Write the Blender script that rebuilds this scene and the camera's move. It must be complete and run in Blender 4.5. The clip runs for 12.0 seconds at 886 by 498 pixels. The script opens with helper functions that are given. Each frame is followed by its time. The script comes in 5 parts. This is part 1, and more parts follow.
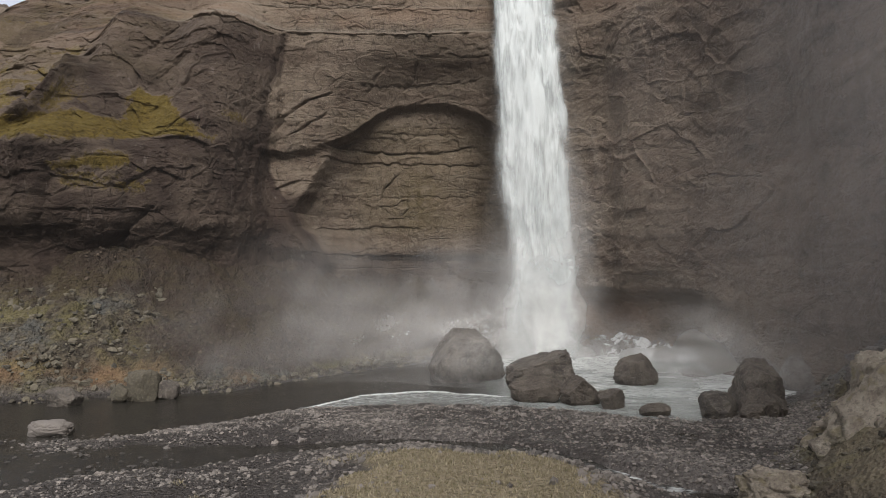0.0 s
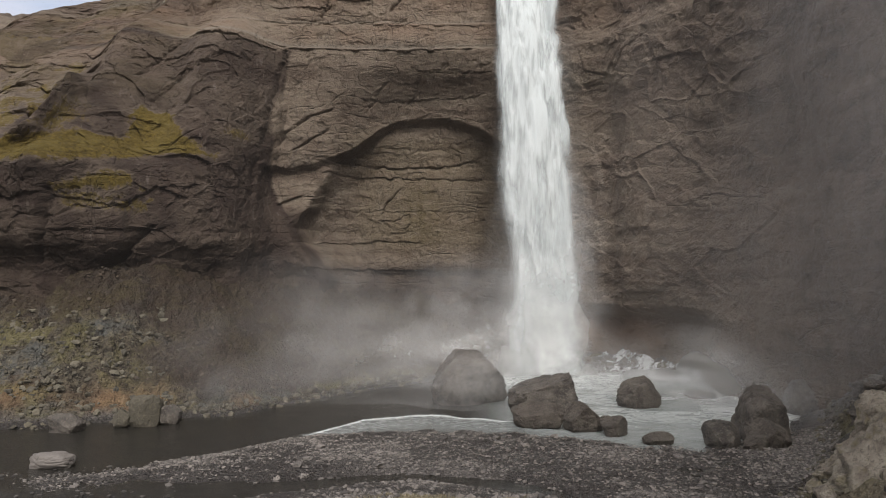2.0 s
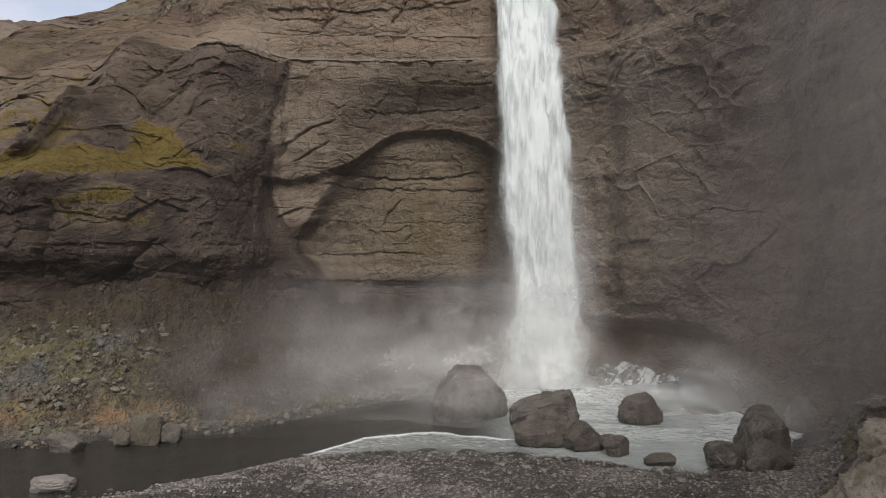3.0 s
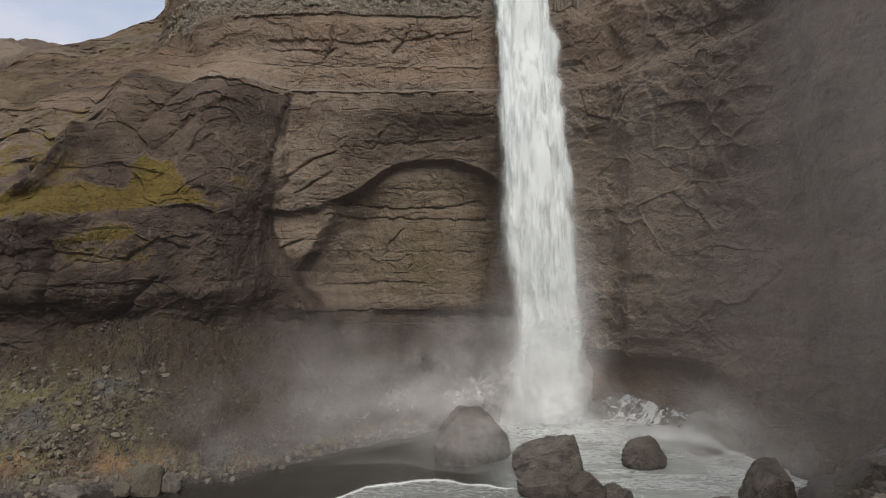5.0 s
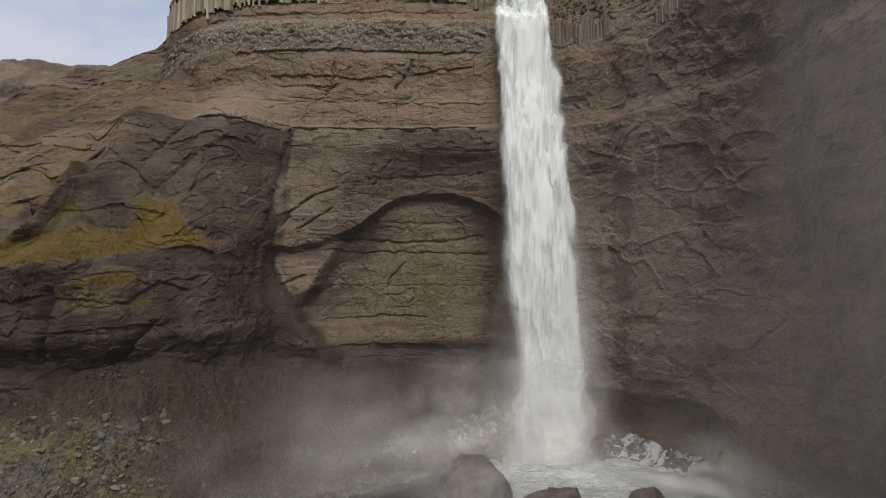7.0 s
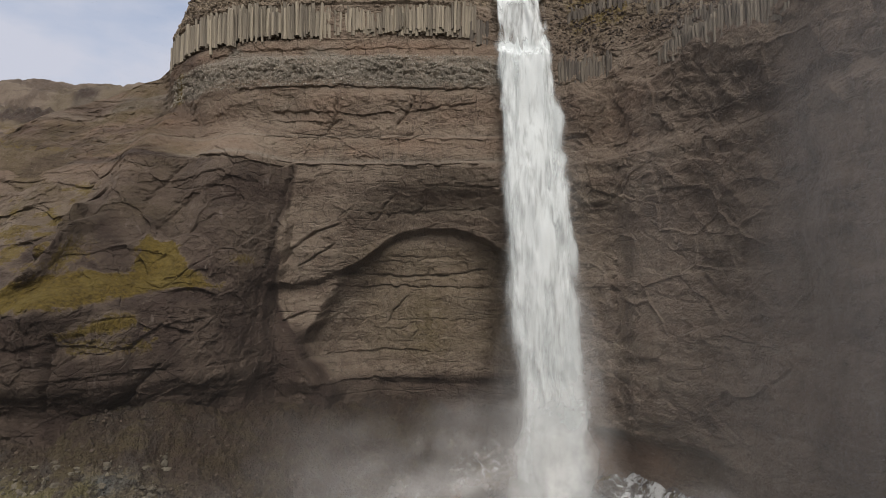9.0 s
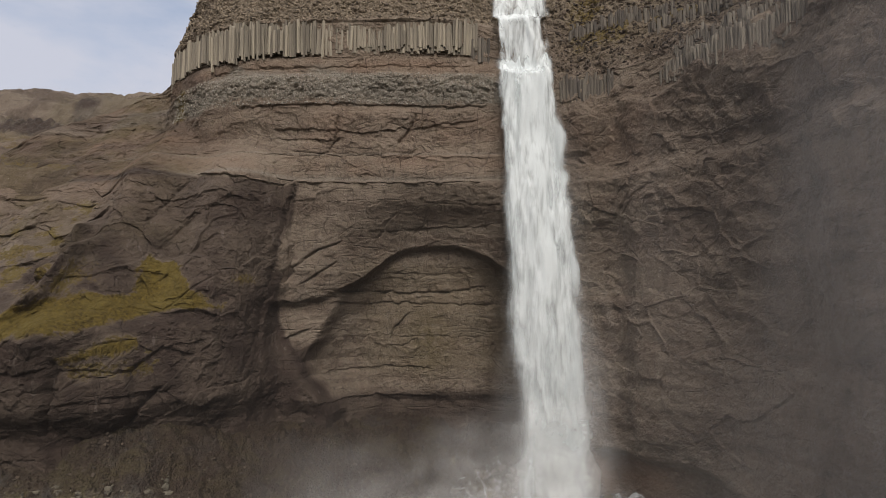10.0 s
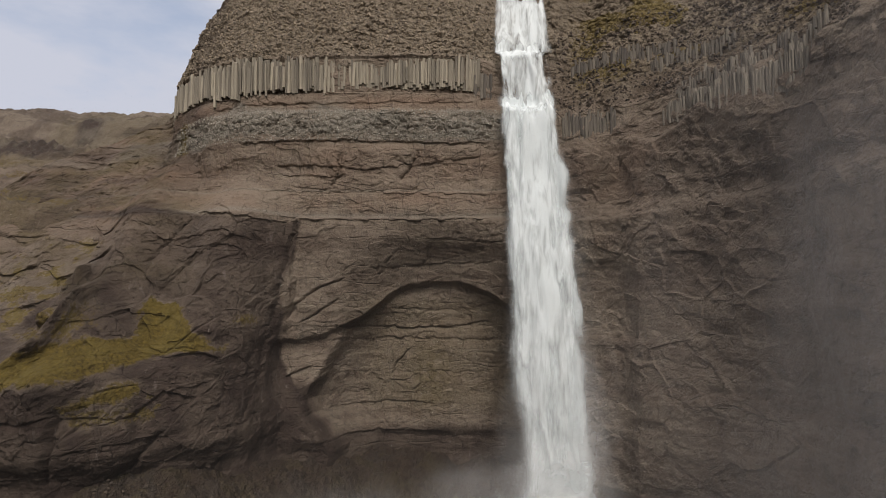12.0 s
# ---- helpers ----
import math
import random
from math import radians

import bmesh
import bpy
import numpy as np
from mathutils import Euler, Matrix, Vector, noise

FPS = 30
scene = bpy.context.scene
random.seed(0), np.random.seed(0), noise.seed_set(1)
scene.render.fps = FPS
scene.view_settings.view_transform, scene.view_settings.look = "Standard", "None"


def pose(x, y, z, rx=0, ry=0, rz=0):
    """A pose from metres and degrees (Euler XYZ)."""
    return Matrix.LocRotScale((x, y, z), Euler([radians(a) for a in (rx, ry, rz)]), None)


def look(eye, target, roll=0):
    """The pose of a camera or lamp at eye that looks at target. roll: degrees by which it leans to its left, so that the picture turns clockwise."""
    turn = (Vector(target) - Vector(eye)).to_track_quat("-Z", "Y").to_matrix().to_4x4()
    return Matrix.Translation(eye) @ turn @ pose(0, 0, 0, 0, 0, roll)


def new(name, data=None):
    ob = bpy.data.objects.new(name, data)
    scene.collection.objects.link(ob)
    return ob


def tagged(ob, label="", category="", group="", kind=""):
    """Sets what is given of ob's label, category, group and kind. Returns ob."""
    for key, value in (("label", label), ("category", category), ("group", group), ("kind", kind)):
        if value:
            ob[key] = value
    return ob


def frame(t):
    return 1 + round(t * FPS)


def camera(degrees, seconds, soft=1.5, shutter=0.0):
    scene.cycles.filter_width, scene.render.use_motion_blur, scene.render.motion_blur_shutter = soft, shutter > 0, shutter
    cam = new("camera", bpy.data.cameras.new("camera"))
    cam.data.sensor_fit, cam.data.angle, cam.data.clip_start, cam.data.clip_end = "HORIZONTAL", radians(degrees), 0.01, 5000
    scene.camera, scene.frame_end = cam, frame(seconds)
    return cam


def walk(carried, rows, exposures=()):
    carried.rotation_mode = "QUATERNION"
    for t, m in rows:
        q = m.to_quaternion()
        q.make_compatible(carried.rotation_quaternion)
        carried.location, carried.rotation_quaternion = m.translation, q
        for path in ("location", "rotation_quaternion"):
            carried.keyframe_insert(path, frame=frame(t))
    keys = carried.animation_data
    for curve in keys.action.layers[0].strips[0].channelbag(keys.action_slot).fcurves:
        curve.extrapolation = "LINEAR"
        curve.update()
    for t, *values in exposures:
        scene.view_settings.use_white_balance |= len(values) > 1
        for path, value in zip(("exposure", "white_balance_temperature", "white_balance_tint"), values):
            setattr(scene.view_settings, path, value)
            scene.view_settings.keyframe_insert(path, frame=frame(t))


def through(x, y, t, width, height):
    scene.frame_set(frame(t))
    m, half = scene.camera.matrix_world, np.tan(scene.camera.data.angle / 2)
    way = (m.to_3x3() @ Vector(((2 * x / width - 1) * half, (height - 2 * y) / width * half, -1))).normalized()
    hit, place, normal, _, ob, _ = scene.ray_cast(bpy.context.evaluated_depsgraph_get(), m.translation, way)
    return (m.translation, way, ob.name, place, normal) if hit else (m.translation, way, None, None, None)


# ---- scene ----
cam = camera(67.7, 12.0, soft=0.85)
METRES, EYE, TILT, LEAN, TURN = 36.0, 17.0, 2.3, 0.0, 0.0
ROWS = [
    (0.0, 0.0, 0.0, 0.0, 0.0, 0.0, -0.0),
    (0.5, 0.0007, 0.0016, 0.0166, 0.07, 0.05, 0.01),
    (1.0, 0.0007, 0.0034, 0.0347, 0.13, 0.1, 0.01),
    (1.5, -0.0007, 0.0039, 0.0606, 0.15, 0.12, -0.02),
    (2.0, -0.0015, 0.0044, 0.0883, 0.17, 0.16, -0.03),
    (2.5, -0.0025, 0.0062, 0.1176, 0.19, 0.24, -0.04),
    (3.0, -0.0037, 0.0077, 0.1504, 0.23, 0.31, -0.04),
    (5.0, -0.0055, 0.0191, 0.3157, 0.36, 0.73, 0.06),
    (5.5, -0.0066, 0.0213, 0.3621, 0.39, 0.86, 0.07),
    (6.0, -0.0081, 0.0253, 0.4076, 0.4, 1.02, 0.09),
    (6.5, -0.0109, 0.0281, 0.454, 0.4, 1.16, 0.08),
    (7.0, -0.013, 0.0304, 0.5004, 0.42, 1.3, 0.06),
    (9.0, -0.0028, 0.0349, 0.7016, 0.76, 1.68, 0.03),
    (9.5, -0.0059, 0.0358, 0.7464, 0.78, 1.85, 0.03),
    (10.0, -0.0098, 0.0348, 0.7999, 0.79, 1.88, 0.05),
    (10.5, -0.0126, 0.035, 0.8452, 0.83, 2.05, 0.03),
    (11.0, -0.0132, 0.0346, 0.8985, 0.86, 2.1, 0.05),
    (11.5, -0.0082, 0.0364, 0.9482, 0.97, 2.22, 0.03),
    (12.0, -0.0111, 0.038, 0.9973, 0.97, 2.35, 0.04),
]
walk(cam, [(t, pose(0, 0, EYE, TILT, LEAN, TURN) @ pose(METRES * x, METRES * y, METRES * z, 90 + pitch, roll, yaw)) for t, x, y, z, yaw, pitch, roll in ROWS],
     [(0.0, 0.6, 6300, 11), (3.0, 0.58, 6300, 11), (5.5, 0.42, 6400, 11), (9.0, 0.34, 6450, 12), (12.0, 0.33, 6450, 12)])


# ---- world, sun, exposure ----
world = bpy.data.worlds.new("sky")
scene.world = world
world.use_nodes = True
wn, wl = world.node_tree.nodes, world.node_tree.links
wn.clear()
SUN_ELEV, SUN_TURN = 40.0, 172.0
sky = wn.new("ShaderNodeTexSky")
sky.sky_type, sky.sun_disc = "NISHITA", False
sky.sun_elevation, sky.sun_rotation = radians(SUN_ELEV), radians(SUN_TURN)
tc, mp, nz, rp = wn.new("ShaderNodeTexCoord"), wn.new("ShaderNodeMapping"), wn.new("ShaderNodeTexNoise"), wn.new("ShaderNodeValToRGB")
mp.inputs["Scale"].default_value = (1.0, 1.0, 2.6)
nz.inputs["Scale"].default_value, nz.inputs["Detail"].default_value, nz.inputs["Roughness"].default_value = 3.2, 7.0, 0.55
rp.color_ramp.elements[0].position, rp.color_ramp.elements[1].position = 0.15, 0.52
mul, mix, bg, wout = wn.new("ShaderNodeMix"), wn.new("ShaderNodeMix"), wn.new("ShaderNodeBackground"), wn.new("ShaderNodeOutputWorld")
mul.data_type = mix.data_type = "RGBA"
mul.blend_type = "MULTIPLY"
mul.inputs[0].default_value = 1.0
mul.inputs[7].default_value = (0.11, 0.105, 0.1, 1)
sun_way = Vector((math.sin(radians(SUN_TURN)) * math.cos(radians(SUN_ELEV)), math.cos(radians(SUN_TURN)) * math.cos(radians(SUN_ELEV)), math.sin(radians(SUN_ELEV))))
dot, glow, shade = wn.new("ShaderNodeVectorMath"), wn.new("ShaderNodeMapRange"), wn.new("ShaderNodeMix")
dot.operation = "DOT_PRODUCT"
dot.inputs[1].default_value = sun_way
for k, v in zip((1, 2, 3, 4), (-0.2, 1.0, 0.0, 1.0)):
    glow.inputs[k].default_value = v
shade.data_type = "RGBA"
shade.inputs[6].default_value, shade.inputs[7].default_value = (0.46, 0.48, 0.545, 1), (1.15, 1.1, 1.03, 1)
wl.new(tc.outputs["Generated"], mp.inputs[0]), wl.new(mp.outputs[0], nz.inputs["Vector"]), wl.new(nz.outputs[0], rp.inputs[0])
wl.new(tc.outputs["Generated"], dot.inputs[0]), wl.new(dot.outputs["Value"], glow.inputs[0]), wl.new(glow.outputs[0], shade.inputs[0])
wl.new(sky.outputs[0], mul.inputs[6]), wl.new(mul.outputs[2], mix.inputs[6]), wl.new(shade.outputs[2], mix.inputs[7]), wl.new(rp.outputs[0], mix.inputs[0])
wl.new(mix.outputs[2], bg.inputs[0]), wl.new(bg.outputs[0], wout.inputs[0])
bg.inputs[1].default_value = 1.0

sun_data = bpy.data.lights.new("sun", "SUN")
sun_data.energy, sun_data.angle, sun_data.color = 1.9, radians(22), (1.0, 0.96, 0.9)
sun = new("sun", sun_data)
sun.matrix_world = look(sun_way * 400, (0, 0, 0))
scene.cycles.transparent_max_bounces = 24


# ---- numeric noise ----
def hashed(ix, iy, iz, seed):
    n = (ix.astype(np.int64) * 374761393 + iy.astype(np.int64) * 668265263 + iz.astype(np.int64) * 2147483629 + seed * 974711) & 0xFFFFFFFF
    n = ((n ^ (n >> 13)) * 1274126177) & 0xFFFFFFFF
    n = ((n ^ (n >> 16)) * 2246822519) & 0xFFFFFFFF
    return ((n ^ (n >> 15)) & 0xFFFFFF) / float(0xFFFFFF)


def vnoise(x, y, z, seed=0):
    """Smooth lattice noise, -1 to 1."""
    x, y, z = np.broadcast_arrays(np.asarray(x, float), np.asarray(y, float), np.asarray(z, float))
    ix, iy, iz = np.floor(x), np.floor(y), np.floor(z)
    fx, fy, fz = x - ix, y - iy, z - iz
    fx, fy, fz = (f * f * f * (f * (f * 6 - 15) + 10) for f in (fx, fy, fz))
    total = 0.0
    for dx in (0, 1):
        for dy in (0, 1):
            for dz in (0, 1):
                w = (fx if dx else 1 - fx) * (fy if dy else 1 - fy) * (fz if dz else 1 - fz)
                total = total + w * hashed(ix + dx, iy + dy, iz + dz, seed)
    return total * 2 - 1


def fbm(x, y, z, octaves=4, seed=0, gain=0.5):
    total, amp, norm = 0.0, 1.0, 0.0
    for o in range(octaves):
        k = 2.03 ** o
        total = total + amp * vnoise(x * k + 7.3 * o, y * k - 3.1 * o, z * k + 1.7 * o, seed + 11 * o)
        norm += amp
        amp *= gain
    return total / norm * 1.6


def ridged(x, y, z, octaves=3, seed=0):
    total, amp = 0.0, 1.0
    for o in range(octaves):
        k = 2.1 ** o
        total = total + amp * (1 - np.abs(vnoise(x * k, y * k, z * k, seed + 5 * o)) * 2.2)
        amp *= 0.5
    return total / 1.75


def cells(x, y, z, seed=0):
    """Distance to the nearest and second nearest scattered point, and the nearest one's random number."""
    x, y, z = np.broadcast_arrays(np.asarray(x, float), np.asarray(y, float), np.asarray(z, float))
    ix, iy, iz = np.floor(x), np.floor(y), np.floor(z)
    f1, f2, tag = np.full(x.shape, 9.0), np.full(x.shape, 9.0), np.zeros(x.shape)
    for dx in (-1, 0, 1):
        for dy in (-1, 0, 1):
            for dz in (-1, 0, 1):
                cx, cy, cz = ix + dx, iy + dy, iz + dz
                r = hashed(cx, cy, cz, seed + 3)
                d = np.sqrt((cx + hashed(cx, cy, cz, seed) - x) ** 2 + (cy + hashed(cx, cy, cz, seed + 1) - y) ** 2 + (cz + hashed(cx, cy, cz, seed + 2) - z) ** 2)
                near = d < f1
                f2 = np.where(near, f1, np.minimum(f2, d))
                tag = np.where(near, r, tag)
                f1 = np.where(near, d, f1)
    return f1, f2, tag


def step(a, b, v):
    t = np.clip((v - a) / (b - a), 0, 1)
    return t * t * (3 - 2 * t)


def softmin(a, b, k):
    h = np.clip(0.5 + 0.5 * (b - a) / k, 0, 1)
    return b * (1 - h) + a * h - k * h * (1 - h)


def softmax(a, b, k):
    return -softmin(-a, -b, k)


def bell(v, middle, width):
    return np.exp(-((v - middle) / width) ** 2)


# ---- meshes ----
def grid_mesh(name, X, Y, Z, material, attrs=None, keep=None, smooth=True):
    """A sheet from three arrays of one shape."""
    n, m = X.shape
    me = bpy.data.meshes.new(name)
    co = np.stack([X, Y, Z], -1).reshape(-1, 3)
    i = (np.arange(n - 1)[:, None] * m + np.arange(m - 1)[None, :])
    q = np.stack([i, i + m, i + m + 1, i + 1], -1)
    q = q[keep] if keep is not None else q.reshape(-1, 4)
    me.vertices.add(len(co))
    me.vertices.foreach_set("co", co.astype(np.float32).ravel())
    me.loops.add(q.size)
    me.loops.foreach_set("vertex_index", q.astype(np.int32).ravel())
    me.polygons.add(len(q))
    me.polygons.foreach_set("loop_start", np.arange(0, q.size, 4, dtype=np.int32))
    me.update(calc_edges=True)
    me.polygons.foreach_set("use_smooth", np.full(len(q), smooth))
    for key, values in (attrs or {}).items():
        a = me.attributes.new(key, "FLOAT", "POINT")
        a.data.foreach_set("value", np.ascontiguousarray(np.broadcast_to(values, (n, m)), dtype=np.float32).ravel())
    me.materials.append(material)
    return me


def raw_mesh(name, verts, faces, material, smooth=False):
    me = bpy.data.meshes.new(name)
    me.from_pydata(verts, [], faces)
    me.update()
    me.polygons.foreach_set("use_smooth", np.full(len(me.polygons), smooth))
    me.materials.append(material)
    return me


def part(name, me, parent, label=""):
    ob = new(name, me)
    ob.parent = parent
    return tagged(ob, label) if label else ob


# ---- materials ----
class Nodes:
    """A short way to write a node tree."""

    def __init__(self, name):
        self.mat = bpy.data.materials.new(name)
        self.mat.use_nodes = True
        self.t = self.mat.node_tree
        self.t.nodes.clear()
        self.out = self.t.nodes.new("ShaderNodeOutputMaterial")
        self.co = self.t.nodes.new("ShaderNodeTexCoord").outputs["Object"]

    def put(self, socket, value):
        if hasattr(value, "is_output"):
            self.t.links.new(value, socket)
        else:
            socket.default_value = value

    def node(self, kind, **sockets):
        n = self.t.nodes.new(kind)
        for key, value in sockets.items():
            self.put(n.inputs[key], value)
        return n

    def scaled(self, scale, vector=None):
        n = self.node("ShaderNodeMapping", Vector=vector or self.co)
        n.inputs["Scale"].default_value = scale
        return n.outputs[0]

    def noise(self, scale, detail=5.0, rough=0.55, vector=None, warp=0.0):
        return self.node("ShaderNodeTexNoise", Vector=vector or self.co, Scale=scale, Detail=detail, Roughness=rough, Distortion=warp).outputs[0]

    def voronoi(self, scale, feature="F1", vector=None):
        n = self.node("ShaderNodeTexVoronoi", Vector=vector or self.co, Scale=scale)
        n.feature = feature
        return n

    def ramp(self, value, a, b, low=0.0, high=1.0):
        n = self.t.nodes.new("ShaderNodeMapRange")
        n.clamp = True
        self.put(n.inputs[0], value)
        for k, v in zip((1, 2, 3, 4), (a, b, low, high)):
            self.put(n.inputs[k], v)
        return n.outputs[0]

    def math(self, op, a, b=0.0):
        n = self.t.nodes.new("ShaderNodeMath")
        n.operation = op
        self.put(n.inputs[0], a), self.put(n.inputs[1], b)
        return n.outputs[0]

    def mix(self, factor, a, b, blend="MIX"):
        n = self.t.nodes.new("ShaderNodeMix")
        n.data_type, n.blend_type = "RGBA", blend
        for socket, v in ((n.inputs[0], factor), (n.inputs[6], a), (n.inputs[7], b)):
            self.put(socket, (*v, 1) if isinstance(v, tuple) and len(v) == 3 else v)
        return n.outputs[2]

    def attr(self, name):
        n = self.t.nodes.new("ShaderNodeAttribute")
        n.attribute_name = name
        return n.outputs["Fac"]

    def bump(self, height, distance, strength=1.0, normal=None):
        n = self.node("ShaderNodeBump", Height=height, Distance=distance, Strength=strength)
        if normal:
            self.put(n.inputs["Normal"], normal)
        return n.outputs[0]

    def done(self, color, rough=0.9, normal=None, **more):
        b = self.node("ShaderNodeBsdfPrincipled", **{"Base Color": (*color, 1) if isinstance(color, tuple) else color, "Roughness": rough, **more})
        if normal:
            self.put(b.inputs["Normal"], normal)
        self.t.links.new(b.outputs[0], self.out.inputs[0])
        return self.mat

    def veil(self, alpha, color, through=0.5, normal=None):
        """A bright scattering sheet that lets part of the view pass."""
        d, tr = self.node("ShaderNodeBsdfDiffuse", Color=(*color, 1)), self.node("ShaderNodeBsdfTranslucent", Color=(*color, 1))
        if normal:
            self.put(d.inputs["Normal"], normal)
        both = self.node("ShaderNodeMixShader", Fac=through)
        self.t.links.new(d.outputs[0], both.inputs[1]), self.t.links.new(tr.outputs[0], both.inputs[2])
        clear = self.node("ShaderNodeBsdfTransparent")
        m = self.node("ShaderNodeMixShader", Fac=alpha)
        self.t.links.new(clear.outputs[0], m.inputs[1]), self.t.links.new(both.outputs[0], m.inputs[2])
        self.t.links.new(m.outputs[0], self.out.inputs[0])
        return self.mat


def cliff_material():
    n = Nodes("cliff_rock")
    big, patch, mid, fine = n.noise(0.045, 4), n.noise(0.16, 6, 0.6, None, 0.4), n.noise(0.6, 10, 0.72), n.noise(2.6, 7, 0.72)
    strata = n.noise(1.0, 5, 0.55, n.scaled((0.012, 0.012, 0.3)), 0.25)
    thin = n.noise(1.0, 4, 0.55, n.scaled((0.04, 0.04, 1.3)), 0.35)
    streak = n.noise(1.0, 5, 0.6, n.scaled((0.55, 0.55, 0.035)), 0.4)
    c = n.mix(n.ramp(big, 0.3, 0.7), (0.146, 0.108, 0.08), (0.212, 0.161, 0.12))
    c = n.mix(n.ramp(patch, 0.4, 0.66, 0, 0.6), c, (0.21, 0.172, 0.134))
    c = n.mix(n.ramp(patch, 0.46, 0.32, 0, 0.5), c, (0.098, 0.072, 0.056))
    c = n.mix(n.ramp(strata, 0.45, 0.68, 0, 0.55), c, (0.245, 0.2, 0.152))
    c = n.mix(n.ramp(strata, 0.44, 0.3, 0, 0.4), c, (0.092, 0.068, 0.054))
    c = n.mix(n.math("MULTIPLY", n.ramp(thin, 0.55, 0.7, 0, 0.35), n.ramp(patch, 0.4, 0.6)), c, (0.27, 0.22, 0.17))
    c = n.mix(n.ramp(mid, 0.5, 0.72, 0, 0.5), c, (0.085, 0.066, 0.052))
    c = n.mix(n.ramp(mid, 0.46, 0.3, 0, 0.4), c, (0.26, 0.21, 0.16))
    c = n.mix(n.ramp(streak, 0.56, 0.74, 0, 0.4), c, (0.085, 0.067, 0.055))
    c = n.mix(n.ramp(streak, 0.42, 0.28, 0, 0.3), c, (0.25, 0.205, 0.16))
    c = n.mix(n.attr("rust"), c, n.mix(mid, (0.19, 0.122, 0.084), (0.28, 0.188, 0.132)))
    c = n.mix(n.math("MULTIPLY", n.attr("turf"), n.ramp(mid, 0.35, 0.55, 0.35, 0.85)), c, n.mix(fine, (0.07, 0.054, 0.022), (0.16, 0.124, 0.06)))
    pebble = n.voronoi(2.6)
    c = n.mix(n.attr("pale"), c, n.mix(n.math("MULTIPLY", pebble.outputs["Color"], n.ramp(mid, 0.3, 0.6)), (0.15, 0.133, 0.108), (0.34, 0.312, 0.262)))
    speck = n.voronoi(0.9)
    dot = n.math("MULTIPLY", n.ramp(speck.outputs[0], 0.16, 0.1), n.ramp(speck.outputs["Color"], 0.62, 0.66))
    c = n.mix(n.math("MULTIPLY", dot, n.ramp(mid, 0.42, 0.52, 0, 0.6)), c, (0.4, 0.35, 0.27))
    lumps = n.voronoi(1.05, "F1", n.mix(0.25, n.co, n.node("ShaderNodeTexNoise", Vector=n.co, Scale=1.2, Detail=3.0).outputs[1], "ADD"))
    c = n.mix(n.math("MULTIPLY", n.attr("rubble"), 0.85), c, n.mix(n.math("MULTIPLY", lumps.outputs[0], fine), (0.25, 0.2, 0.145), (0.03, 0.024, 0.018)))
    long = n.math("ABSOLUTE", n.math("SUBTRACT", n.noise(1.0, 3, 0.5, n.scaled((0.05, 0.05, 0.17)), 0.5), 0.5))
    steep = n.math("ABSOLUTE", n.math("SUBTRACT", n.noise(1.0, 4, 0.5, n.scaled((0.16, 0.16, 0.06)), 0.5), 0.5))
    crack = n.math("MAXIMUM", n.ramp(long, 0.0, 0.008, 1, 0), n.ramp(steep, 0.0, 0.009, 1, 0))
    crack = n.math("MULTIPLY", crack, n.ramp(patch, 0.45, 0.55))
    c = n.mix(n.math("MULTIPLY", crack, 0.35), c, (0.035, 0.027, 0.023))
    bent = n.mix(0.5, n.scaled((1.0, 1.0, 1.5)), n.node("ShaderNodeTexNoise", Vector=n.co, Scale=0.5, Detail=4.0).outputs[1], "ADD")
    joint = n.math("MULTIPLY", n.ramp(n.voronoi(0.16, "DISTANCE_TO_EDGE", bent).outputs[0], 0.0, 0.022, 1, 0), n.ramp(patch, 0.52, 0.44))
    joint = n.math("MAXIMUM", joint, n.math("MULTIPLY", n.ramp(n.voronoi(0.5, "DISTANCE_TO_EDGE", bent).outputs[0], 0.0, 0.035, 0.8, 0), n.ramp(n.noise(0.22, 4), 0.52, 0.6)))
    c = n.mix(n.math("MULTIPLY", joint, 0.36), c, (0.03, 0.023, 0.019))
    grit = n.noise(3.4, 8, 0.82)
    gritty = n.ramp(n.noise(0.3, 5, 0.6), 0.35, 0.65, 0.35, 0.95)
    c = n.mix(n.math("MULTIPLY", n.ramp(grit, 0.52, 0.66), gritty), c, n.mix(0.5, c, (0.36, 0.3, 0.22)))
    c = n.mix(n.math("MULTIPLY", n.ramp(grit, 0.48, 0.34), gritty), c, n.mix(0.55, c, (0.02, 0.015, 0.012)))
    # darker tone of wet rock, also used to paint shade into undercuts
    wet_shade = n.attr("wet_shade")
    c = n.mix(wet_shade, c, n.mix(0.86, c, n.mix(n.ramp(patch, 0.35, 0.65), (0.0165, 0.0094, 0.0078), (0.037, 0.0215, 0.0168))))
    slope = n.node("ShaderNodeMapping", Vector=n.co)
    slope.inputs["Rotation"].default_value, slope.inputs["Scale"].default_value = (0.0, 0.65, 0.3), (0.55, 0.4, 0.11)
    scratch = n.math("MULTIPLY", n.ramp(n.noise(1.6, 6, 0.62, slope.outputs[0], 0.6), 0.6, 0.68), n.ramp(patch, 0.42, 0.58))
    c = n.mix(n.math("MULTIPLY", n.math("MULTIPLY", scratch, wet_shade), 0.55), c, (0.2, 0.168, 0.145))
    tuft = n.noise(1.3, 10, 0.78)
    mossmask = n.ramp(n.math("ADD", n.attr("moss"), n.math("MULTIPLY", n.math("SUBTRACT", tuft, 0.5), 2.6)), 0.48, 0.6)
    mossmask = n.math("MULTIPLY", mossmask, n.ramp(n.attr("moss"), 0.0, 0.85))
    mosscol = n.mix(n.ramp(n.noise(1.4, 8, 0.75), 0.35, 0.65), (0.042, 0.028, 0.007), (0.15, 0.106, 0.02))
